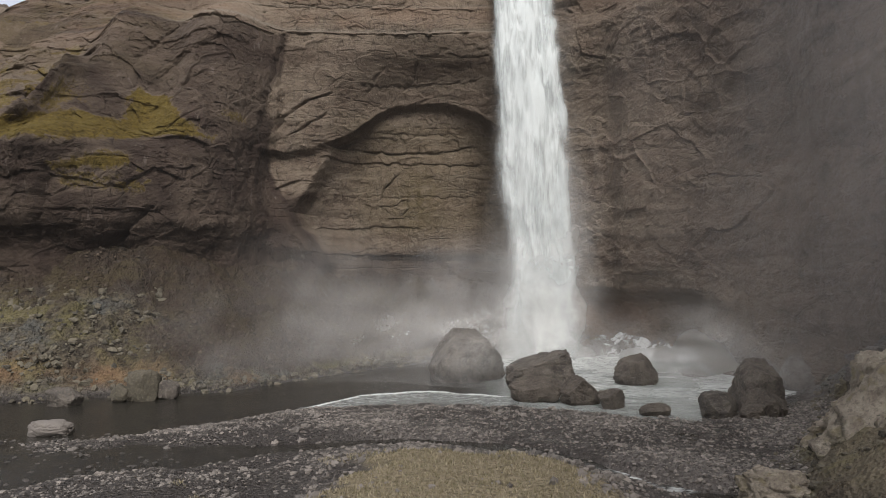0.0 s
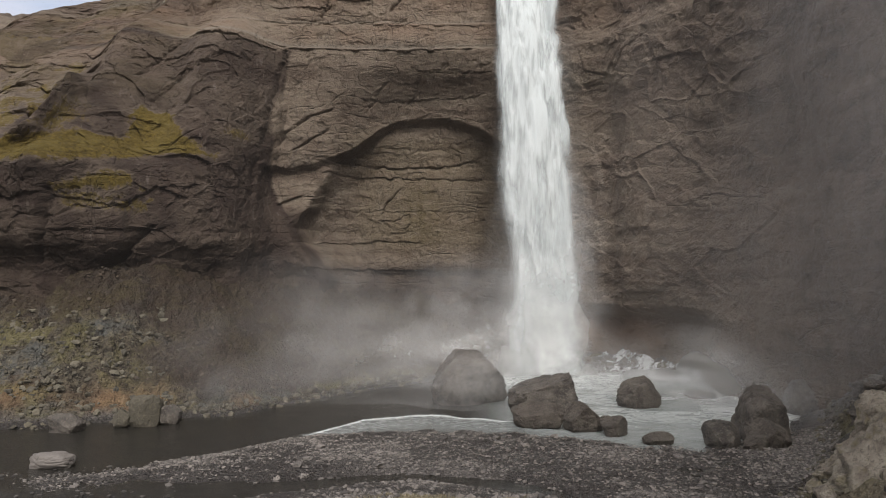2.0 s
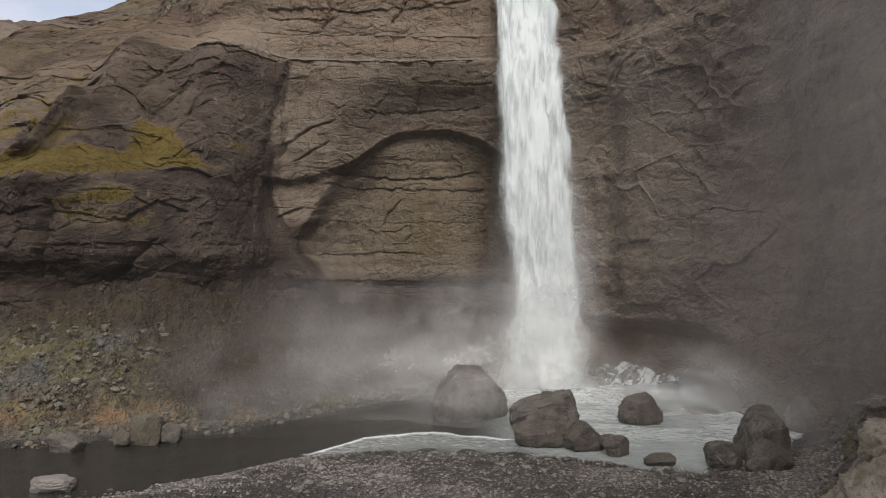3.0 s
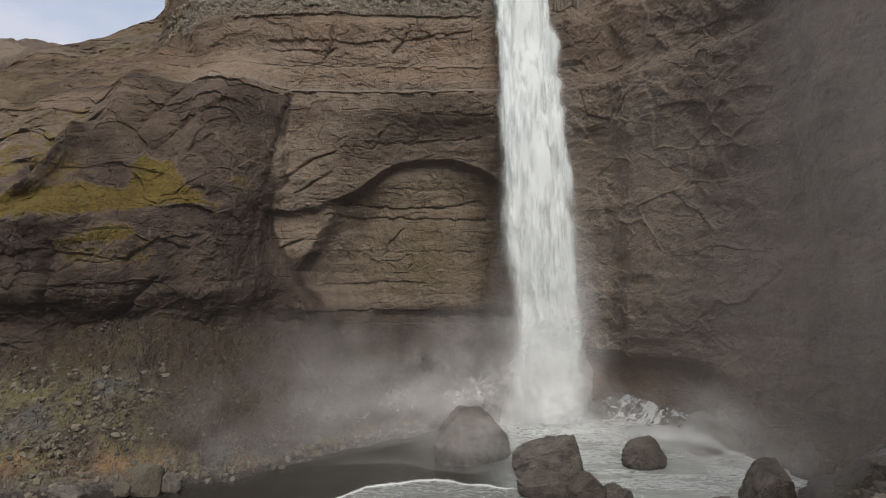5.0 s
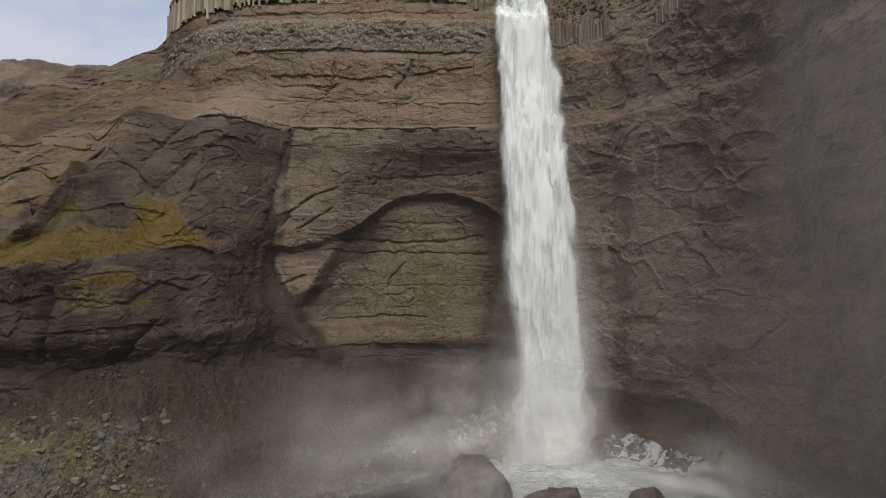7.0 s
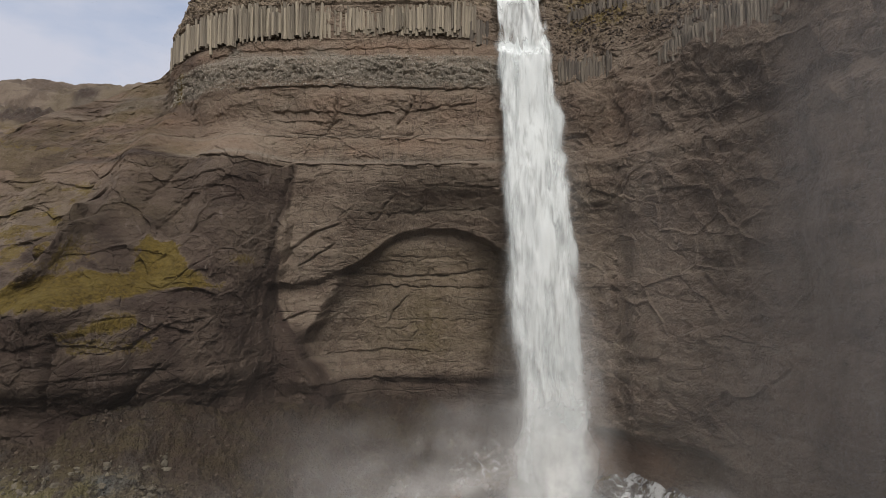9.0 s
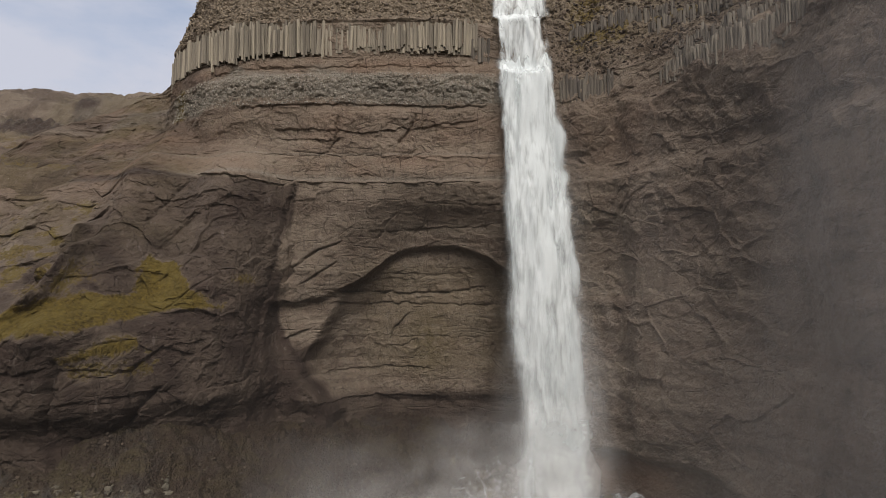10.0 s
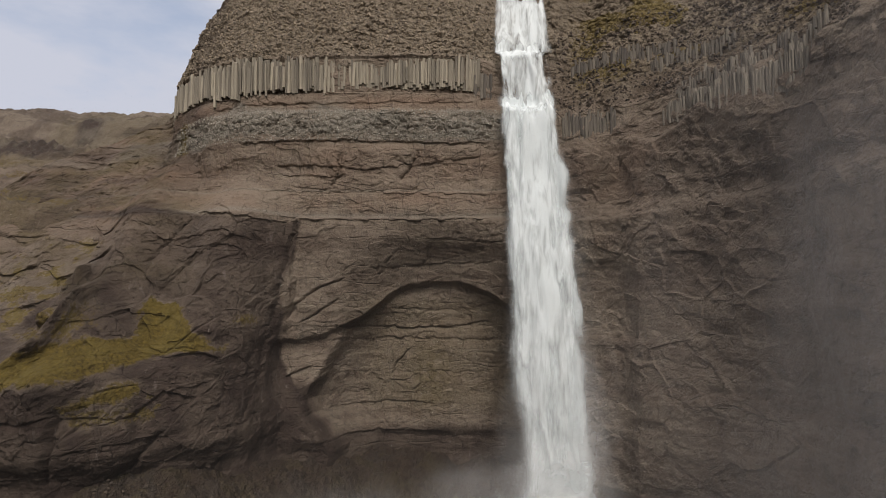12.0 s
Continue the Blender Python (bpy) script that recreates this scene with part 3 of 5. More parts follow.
def cliff_sheet(name, s, steps, label):
    v = np.linspace(0, 1, steps)
    S, V = np.meshgrid(s, v, indexing="ij")
    Z = -1.5 + V * (crest(S) + 1.5)
    out, west, east = face(S, Z)
    x0, y0, nx, ny = plan(S)
    X, Y = x0 + nx * out, y0 + ny * out
    # relief: large swells, broken blocks, beds, cracks, grain
    rubble = step(109.6, 111.2, Z) + bell(Z, 93.3, 2.6) * step(-66, -56, S) * west + 0.6 * east * step(97, 104, Z)
    rubble = np.clip(rubble, 0, 1)
    warp = 0.9 * fbm(X / 12, Y / 12, Z / 12, 3, 9)
    butt = west * step(-36, -46, S) * step(80, 66, Z)
    swell = 1.3 * fbm(X / 24, Y / 24, Z / 14, 5, 1, 0.5)
    # plates: the swell is cut into steps with sharp edges
    thick = 0.45 + 0.4 * butt
    q = swell / thick + 0.25 * fbm(X / 3, Y / 3, Z / 3, 3, 6)
    plates = (np.floor(q) + step(0.46, 0.54, q - np.floor(q))) * thick
    d = swell * rubble + (0.5 * swell + 0.5 * plates) * (1 - rubble)
    # bedding: thin recessed lines and soft courses
    zz = Z + 1.2 * warp + 0.02 * X
    line = np.abs(vnoise(X / 90, Y / 90, zz * 0.2, 12))
    line2 = np.abs(vnoise(X / 30, Y / 30, zz * 0.5, 13))
    keep = step(-0.2, 0.3, fbm(X / 11, Y / 11, Z / 8, 3, 14))
    d = d - (0.34 * step(0.05, 0.0, line) + 0.2 * step(0.06, 0.0, line2)) * (0.15 + 0.85 * keep) * (1 - rubble) * (1 - 0.6 * east)
    d = d + 0.22 * vnoise(X / 50, Y / 50, zz * 0.45, 15) * (1 - rubble)
    crack = ridged(X / 10 + 0.3 * warp, Y / 10, Z / 32, 2, 21)
    d = d - 0.3 * step(0.93, 0.985, crack)
    slant = ridged((X + Z * 0.7) / 12, Y / 16, (Z - X * 0.5) / 34, 2, 25)
    d = d - 0.4 * step(0.93, 0.985, slant) * (0.4 + 0.6 * west)
    d = d + (0.09 + 0.14 * butt + 0.08 * east) * fbm(X / 1.6, Y / 1.6, Z / 1.2, 4, 31, 0.72)
    chip = ridged((X + 0.8 * Z) / 4.5, Y / 6, (Z - 0.6 * X) / 9, 3, 27)
    d = d - 0.16 * step(0.88, 0.97, chip) * step(-0.1, 0.3, fbm(X / 14, Y / 14, Z / 10, 2, 28))
    chip = ridged(X / 5, Y / 5, Z / 2.2, 3, 29)
    d = d - 0.14 * step(0.88, 0.97, chip) * step(-0.1, 0.3, fbm(X / 12, Y / 12, Z / 9, 2, 30))
    # rough broken course below the columns
    rough_band = west * bell(Z, 83.5, 3.8) * step(-58, -50, S)
    d = d + 0.35 * rough_band * (fbm(X / 3.2 + Z / 5, Y / 3, Z / 2.6, 5, 34, 0.68) - 0.5 * step(0.85, 0.97, ridged((X + 0.9 * Z) / 5, Y / 6, (Z - 0.5 * X) / 8, 3, 35)))
    f1, f2, tag = cells(X / 1.25, Y / 1.25, Z / 1.1, 40)
    d = d + rubble * (1.0 * (0.6 - f1) + 0.6 * (tag - 0.5) + 0.5 * fbm(X / 3, Y / 3, Z / 3, 4, 41, 0.65))
    # large tilted facets that step past one another
    f1, f2, tag = cells(X / 10 + 0.25 * warp, Y / 10, Z / 7.5 + 0.2 * warp, 50)
    lean = np.sin(tag * 40) * (X + Y) / 10 * 0.5 + np.cos(tag * 57) * Z / 10
    d = d + ((tag - 0.5) * 0.7 + 0.25 * np.sin(lean * 1.7)) * step(0.0, 0.05, f2 - f1) * (0.2 + 0.8 * east + 1.5 * butt)
    # chunks of broken rock, a few hands to a few metres across
    upland = west * step(-50, -64, S) * step(66, 75, Z)
    d = d + upland * (0.7 * fbm(X / 6, Y / 6, Z / 3.5, 5, 36, 0.62) - 0.5 * step(0.05, 0.0, np.abs(vnoise(X / 40, Y / 40, zz * 0.3, 37))))
    f1, f2, tag = cells(X / 3.4 + 0.35 * warp, Y / 3.4, Z / 2.6 + 0.2 * warp, 52)
    broken = step(-0.35, 0.35, fbm(X / 13, Y / 13, Z / 9, 3, 53)) * (0.3 + 0.75 * butt + 0.6 * east + 0.7 * upland)
    d = d + broken * (0.5 * (tag - 0.5) + 0.22 * np.sin(tag * 50 + X * 0.9 + Z * 0.7)) * step(0.0, 0.07, f2 - f1) * (1 - rubble)
    f1, f2, tag = cells(X / 1.2 + 0.3 * warp, Y / 1.2, Z / 0.95, 54)
    d = d + broken * 0.2 * (tag - 0.5) * step(0.0, 0.15, f2 - f1) * (1 - rubble)
    d = d + carving(S, Z)
    SURFACE[name] = (s, Z, out + d)
    turned = west * step(-52, -47, S) * step(-31, -36, S) * step(68, 58, Z)
    X = X + turned * (0.5 * ridged(Y / 6, Z / 40, 0 * Y, 3, 18) + 0.35 * fbm(Y / 2.5, Z / 4, 0 * Y, 4, 19, 0.6) - 0.3)
    X, Y = X + nx * d, Y + ny * d
    # surface masks
    edge = fbm(X / 4, Y / 4, Z / 3, 4, 61, 0.65)
    ms, mz = S + 1.2 * edge, Z + 1.5 * edge
    low, high = np.interp(ms, [-84, -72, -60], [37.6, 38.6, 41.0]), np.interp(ms, [-84, -79, -74, -65, -60], [39.6, 41.6, 45.2, 47.0, 45.6])
    moss = step(-1.3, 1.2, mz - low) * step(-1.3, 1.2, high - mz) * step(-59.3, -60.3, ms)
    low, high = np.interp(ms, [-60, -52, -44], [41.8, 42.6, 44.0]), np.interp(ms, [-62, -59.4, -55, -50, -44], [53.6, 54.0, 51.4, 46.6, 44.8])
    moss = np.maximum(moss, step(-1.3, 1.2, mz - low) * step(-1.3, 1.2, high - mz) * step(-61.6, -60.4, ms) * step(-43.5, -44.5, ms))
    low, high = np.interp(ms, [-66, -57], [34.6, 36.0]), np.interp(ms, [-66, -61, -57], [36.0, 37.8, 39.0])
    moss = np.maximum(moss, 0.9 * step(-1.3, 1.2, mz - low) * step(-1.3, 1.2, high - mz) * step(-67, -65, ms) * step(-56.0, -57, ms))
    moss = np.maximum(moss, 0.62 * step(31, 32.5, mz) * step(35.2, 34, mz) * step(-66, -64.5, ms) * step(-57, -58.5, ms))
    moss = np.maximum(moss, 0.7 * step(30, 33, Z) * step(38, 36, Z) * step(-60, -57, S) * step(-47, -50, S) * step(0.1, 0.3, edge))
    moss = np.maximum(moss, 0.72 * bell(S, -42.5, 2.4) * bell(Z, 49.6, 1.6))
    moss = np.maximum(moss, 0.72 * step(-66, -76, S + 0.55 * (Z - 60)) * step(43, 48, Z) * step(72, 64, Z) * step(-0.15, 0.3, fbm(X / 7, Y / 7, Z / 5, 5, 63, 0.65)))
    moss = np.maximum(moss, 0.75 * west * bell(S, -68.5, 3.5) * step(88.5, 90, Z) * step(99, 97, Z))
    moss = np.maximum(moss, 0.7 * east * step(97, 106, Z + 2 * edge) * step(-0.15, 0.1, fbm(X / 11, Y / 11, Z / 7, 4, 66)))
    turf = 0.95 * west * step(-54, -72, S + 0.5 * (Z - 70)) * step(52, 60, Z) * step(-0.5, 0.4, fbm(X / 12, Y / 12, Z / 7, 5, 64, 0.6)) + 0.5 * west * bell(S, -60, 6) * bell(Z, 74, 4) + 0.55 * east * step(94, 104, Z + 2 * edge)
    turf = turf + 0.55 * bell(S, -6, 5) * bell(Z, 35, 8) * west + 0.4 * west * step(-26, -18, S) * step(56, 52, Z) * step(24, 30, Z) + 0.35 * east * step(38, 24, S) * step(72, 66, Z) * step(30, 45, Z)
    wavy = Z + 1.4 * fbm(S / 9, 0 * S, 0 * S, 3, 68) + 0.8 * edge
    pale = west * step(89.6, 91.2, wavy) * step(97.8, 96.4, wavy) * (0.85 * step(-78, -66, S) + 0.45 * step(-96, -84, S) * step(-66, -78, S)) * (0.65 + 0.35 * step(-0.4, 0.3, fbm(X / 8, Y / 8, Z / 3, 3, 69)))
    pale = pale + 0.45 * west * bell(Z, 72.6, 0.55) + 0.4 * west * bell(Z, 78.4, 0.2) + east * 0.3 * bell(Z, 71.3, 0.5) * step(36, 24, S)
    rust = 0.5 * west * bell(Z, 75.6, 2.4) + 0.4 * west * bell(Z, 84, 4) + 0.55 * west * bell(Z, 99, 1.6) + 0.35 * west * step(-58, -70, S) * step(62, 74, Z) + east * (0.75 * bell(Z, 9, 4.5) * step(58, 40, S) + 0.5 * bell(Z, 80, 7) * step(52, 40, S))
    rust = np.clip(rust * (0.7 + 0.8 * fbm(X / 10, Y / 10, Z / 6, 3, 71)), 0, 1)
    dark = fbm(X / 9, Y / 9, Z / 7, 4, 78)
    wet_shade = east * (0.28 + 0.26 * step(38, 56, S + 0.3 * (Z - 60) + 5 * dark) - 0.3 * step(84, 94, Z) + 0.3 * bell(S, 24, 5.0) * step(66, 78, Z))
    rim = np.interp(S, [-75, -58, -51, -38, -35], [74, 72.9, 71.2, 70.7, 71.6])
    # buttress darker below its rim, most of all low down and round the knobs
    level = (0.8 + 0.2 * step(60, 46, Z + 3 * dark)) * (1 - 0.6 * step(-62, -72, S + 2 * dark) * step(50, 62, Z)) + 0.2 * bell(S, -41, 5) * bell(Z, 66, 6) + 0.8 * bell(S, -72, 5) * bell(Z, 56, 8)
    wet_shade = wet_shade + west * step(0.4, -0.5, S - crease(Z) - 1.0 + 0.7 * dark) * level * step(0.5, -0.5, Z - rim - 0.5 * dark)
    # shade of the undercut foot painted below the alcove, and the wet toe
    wet_shade = wet_shade + west * step(-42, -37, S) * (0.85 * step(24.5, 21, Z + 0.8 * dark) + 0.85 * step(0.9, -0.3, S - alcove_edge(Z)) * step(37, 33, Z))
    # mottled darker tone on the upper western slope
    wet_shade = wet_shade + west * step(-54, -66, S) * step(70, 73, Z) * (0.42 + 0.35 * step(-0.2, 0.3, fbm(X / 14, Y / 14, Z / 3.5, 4, 79)))
    # slightly darker band below the ledge
    wet_shade = wet_shade + 0.3 * west * bell(Z, 66.5, 5.5) * step(-40, -34, S)
    # shade of the rolled overhang painted as a band above the arch
    wet_shade = wet_shade + 0.25 * west * step(-35, -30, S) * bell(Z, 60.5, 4.0) * step(-30, -12, S)
    wet_shade = np.clip(wet_shade, 0, 1) * (1 - 0.75 * east * bell(Z, 9, 5) * step(60, 44, S))
    wet_shade = np.clip(np.maximum(wet_shade, 0.55 * bell(S, 19.5, 7.0) * step(-1.0, 0.4, fbm(X / 6, 0 * X, Z / 9, 3, 77))), 0, 1)
    wet_shade = wet_shade * (0.88 + 0.2 * fbm(X / 6, Y / 6, Z / 9, 3, 75)) * (1 - 0.8 * np.clip(moss, 0, 1))
    me = grid_mesh(name, X, Y, Z, ROCK, {"moss": np.clip(moss, 0, 1), "pale": np.clip(pale, 0, 1), "rust": rust, "wet_shade": np.clip(wet_shade, 0, 1), "turf": np.clip(turf, 0, 1), "rubble": rubble * step(99, 108, Z)}, None, False)
    return tagged(new(name, me), label, "cliff", kind="structure")


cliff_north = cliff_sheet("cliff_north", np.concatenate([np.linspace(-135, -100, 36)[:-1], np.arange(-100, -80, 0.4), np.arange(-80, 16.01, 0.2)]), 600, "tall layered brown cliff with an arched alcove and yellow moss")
cliff_east = cliff_sheet("cliff_east", np.concatenate([np.arange(15.6, 108, 0.22), np.linspace(108, 20 + S_END, 60)]), 560, "dark wet curved cliff beside the waterfall")


# ---- plateau and hillside above the cliff ----
def hillside():
    x, y = np.meshgrid(np.linspace(-330, -70, 330), np.concatenate([np.linspace(135, 345, 260), np.linspace(350, 900, 30)]), indexing="ij")
    far = y + 0.12 * (x + 190) * step(200, 280, y)
    z = np.interp(far, [135, 152, 190, 230, 275, 292, 300, 336, 520], [45, 75, 89, 100, 114, 122, 136, 150, 157])
    z = z + 5.0 * step(-178, -215, x) * step(270, 300, y)
    z = z + 2.2 * fbm(x / 35, y / 35, 0 * x, 5, 81) + 1.6 * ridged(x / 14, y / 14, 0 * x, 4, 82)
    f1, f2, tag = cells(x / 7, y / 7, z / 7, 86)
    z = z + 2.2 * (tag - 0.5) * step(0, 0.25, f2 - f1) + 2.5 * step(278, 284, far) * step(298, 290, far) * np.abs(np.sin(x * 0.7))
    crag = np.exp(-((x + 167) / 6) ** 4 - ((y - 298) / 7) ** 4) + np.exp(-((x + 186) / 17) ** 4 - ((y - 277) / 9) ** 4)
    z = z + 4.0 * crag * (0.8 + 0.5 * ridged(x / 4, y / 4, 0 * x, 3, 84))
    f1, f2, tag = cells(x / 2.6, y / 2.6, z / 2.6, 88)
    z = z + 1.3 * (tag - 0.5) * step(0, 0.3, f2 - f1) + 0.8 * fbm(x / 4, y / 4, 0 * x, 3, 89, 0.6)
    moss = step(-0.2, 0.3, fbm(x / 20, y / 20, 0 * x, 3, 83)) * 0.55 * step(300, 240, y)
    # rock darkened a little all over, more on crags and in random patches
    me = grid_mesh("hillside", x, y, z, ROCK, {"moss": moss, "pale": 0.25 * step(270, 290, far) + 0.5 * np.clip(crag, 0, 1), "rust": 0.1 + 0 * x, "turf": 0.8 * step(-0.5, 0.3, fbm(x / 25, y / 25, 0 * x, 4, 87)), "wet_shade": 0.3 + 0.35 * np.clip(crag, 0, 1) + 0.4 * step(0.0, 0.4, fbm(x / 12, y / 12, z / 9, 4, 85))})
    return tagged(new("hillside", me), "mossy brown hillside rising to a rocky rim", "hillside", kind="structure")


def plateau():
    """High ground behind the walls, out to the far distance."""
    a, r = np.meshgrid(np.linspace(-0.46 * math.pi, 1.02 * math.pi, 120), np.concatenate([[0, 6, 15, 30, 60], np.geomspace(120, 1800, 14)]), indexing="ij")
    bx = np.clip(12 + 90 * np.cos(a), -70, 76)
    by = np.clip(75 + 130 * np.sin(a), -90, 172)
    x, y = bx + r * np.cos(a), by + r * np.sin(a)
    z = 131 + 0.02 * r + 2.0 * fbm(x / 60, y / 60, 0 * x, 4, 91)
    keep = ~((x[:-1, :-1] < -45) & (y[:-1, :-1] < 520))
    me = grid_mesh("plateau", x, y, z, ROCK, {"moss": 0.6 + 0 * x, "pale": 0 * x, "rust": 0.1 + 0 * x, "wet_shade": 0 * x}, keep)
    return tagged(new("plateau", me), "mossy upland behind the canyon rim", "plateau", kind="structure")


hillside()
plateau()


# ---- canyon floor ----
SHORE_X = [-150, -80, -54.7, -31, -19, -8, 4, 12, 28, 37, 46, 54, 60, 90]
SHORE_Y = [80, 86, 89.0, 96.5, 113, 124, 137, 143, 143, 139, 130, 117, 104, 96]


def floor_height(x, y):
    n1 = fbm(x / 9, y / 9, 0 * x, 4, 101)
    n2 = fbm(x / 2.4, y / 2.4, 0 * x, 3, 102)
    shore = np.interp(x, SHORE_X, SHORE_Y) + 1.5 * vnoise(x / 6, 0, 0, 103)
    d = y - shore
    steep = np.interp(x, [-60, -45, -32, -22, 0, 6, 30, 40, 52], [0.72, 0.52, 0.34, 0.2, 0.4, 0.6, 0.8, 0.9, 0.8])
    bank = np.where(d < 24, steep * d, steep * 24 + (d - 24) * np.maximum(steep, 0.5))
    bank = bank + (0.5 + 0.05 * np.clip(d, 0, 20)) * (0.9 * n1 + 0.45 * n2) * step(0, 6, d)
    top = np.interp(x, [-75, -52, -40, -28, -5, 10, 30, 60], [23, 21, 18, 16, 18, 15, 12, 9])
    bank = softmin(bank, top + 0.12 * np.clip(d, 0, 25) - 2 + 1.2 * n1, 5.0)
    # gravel bar in the middle, its far edge bowed
    rim = np.interp(x, [-60, -46, -37, -31, -26.5, -22.5, -17.6, -11.6, -2, 9.2, 15.6, 22, 32, 40, 50], [66, 68.7, 70, 73.4, 76, 80, 84.5, 87.5, 88.5, 87.5, 85.0, 81.5, 80, 84, 88])
    rim = rim + 0.7 * vnoise(x / 3, 0, 0, 104)
    g = rim - y
    bar = np.clip(g * 0.12, -1.2, 1.0) + 0.045 * np.clip(g - 8, 0, 60) + (0.16 * n2 + 0.22 * n1) * step(-4, 4, g)
    # shallow side channels cut through it
    ch1 = np.interp(x, [-60, -35, -26, -15, -4, 5, 12.5, 15.7, 19, 30], [52, 53, 56.5, 60.5, 64, 61, 55, 50, 47, 44])
    w1 = np.interp(x, [-60, -30, -15, 0, 12, 30], [7.0, 5.0, 2.6, 2.2, 2.6, 2.0])
    bar = bar - (1.25 + 0.6 * step(6, 11, x) + 0.3 * n1) * np.exp(-((y - ch1) / w1) ** 2)
    # grassy knoll in the foreground
    knoll = 2.0 * np.exp(-((x - 1.0) / 10.0) ** 4 - ((y - 40.0) / 13.5) ** 4)
    knoll = np.maximum(knoll, 0.5 * np.exp(-((x + 14.0) / 8) ** 4 - ((y - 36) / 9.5) ** 4))
    near = bar + knoll + 0.35 * n1 * step(60, 50, y)
    # eastern bank
    edge = np.interp(y, [-60, 20, 40, 50, 62, 72, 82, 95, 105, 120], [18, 17, 19.5, 24, 33, 40, 45.5, 54, 60, 64]) + 1.2 * n1
    e = x - edge
    east = np.where(e > 0, 0.8 * e, 0.35 * e) + 1.6 + 0.8 * n1 * step(-2, 4, e) + 0.4 * n2 * step(-1, 2, e)
    east = np.minimum(east, 16 + 0.2 * e) * step(142, 116, y) - 1.2 * step(116, 142, y)
    z = softmax(np.maximum(np.where(d < 0, 0.3 * d, bank), -1.2), softmax(near, east, 0.8), 0.5)
    # western slope out of view
    z = softmax(z, 0.5 * (-66 - x) * step(95, 60, y) - 4, 2.0)
    return z, bank, near, east, d, g, knoll, e, n1, n2


def canyon_floor():
    xs = np.concatenate([np.geomspace(900, 121, 16) * -1, np.linspace(-120, -70, 90), np.arange(-69.6, 62, 0.33), np.linspace(62.5, 110, 50), np.geomspace(125, 900, 10)])
    ys = np.concatenate([np.geomspace(900, 62, 16) * -1, np.linspace(-60, 34, 40), np.arange(34.3, 112, 0.33), np.arange(112.2, 176, 0.5)])
    x, y = np.meshgrid(xs, ys, indexing="ij")
    z, bank, near, east, d, g, knoll, e, n1, n2 = floor_height(x, y)
    f1, f2, tag = cells(x / 1.5, y / 1.5, 0 * x, 110)
    scree = np.clip(step(0.5, 3.0, d), 0, 1)
    z = z + 0.75 * np.clip(0.62 - f1, 0, 1) * scree * (0.3 + tag)
    g1, g2, gt = cells(x / 3.6, y / 3.6, 0.2 * z, 112)
    z = z + scree * (0.9 * (gt - 0.4) * step(0.05, 0.3, g2 - g1) + 0.55 * fbm(x / 1.6, y / 1.6, 0 * x, 4, 113, 0.68) + 0.9 * ridged(x / 5, y / 5, 0 * x, 3, 114) * step(2, 8, d) + 0.5 * fbm(x / 0.9, y / 0.9, 0 * x, 3, 115, 0.75) * step(1, 4, d))
    grass = step(0.7, 1.5, knoll + 0.5 * n1 + 0.5 * n2) + step(1.5, 5, e) * step(-0.1, 0.25, n1 + 0.2) * step(66, 60, y) * 0.4
    scree = np.maximum(scree, 0.85 * step(0, 3, e) * step(95, 80, y))
    # wet low ground; the upper scree also carries the undercut's shade as colour
    wet_shade = np.clip(step(0.95, 0.35, z) + 0.75 * step(0.35, -0.15, n1) * (1 - step(0.3, 2.5, d)) + 1.0 * step(3, 9, d) * step(-54, -42, x) + 0.9 * step(11, 16, z + 2 * n1) * step(-20, -30, x), 0, 1) * (1 - np.clip(grass, 0, 1))
    wet_shade = np.maximum(wet_shade, 0.85 * step(-4, -14, x) * step(80, 74, y) * (1 - np.clip(grass, 0, 1)))
    wet_shade = np.maximum(wet_shade, 0.65 * step(66, 78, y) * step(0, 4, e))
    rust = np.clip(bell(d, 3.0, 3.5) * (0.25 + 0.7 * n1) * scree, 0, 0.7)
    me = grid_mesh("ground", x, y, z, GROUND, {"scree": scree, "grass": np.clip(grass, 0, 1), "wet_shade": wet_shade, "rust": rust}, None, False)
    return tagged(new("ground", me), "canyon floor of dark wet gravel, scree banks and a grassy knoll", "ground", kind="structure")


canyon_floor()


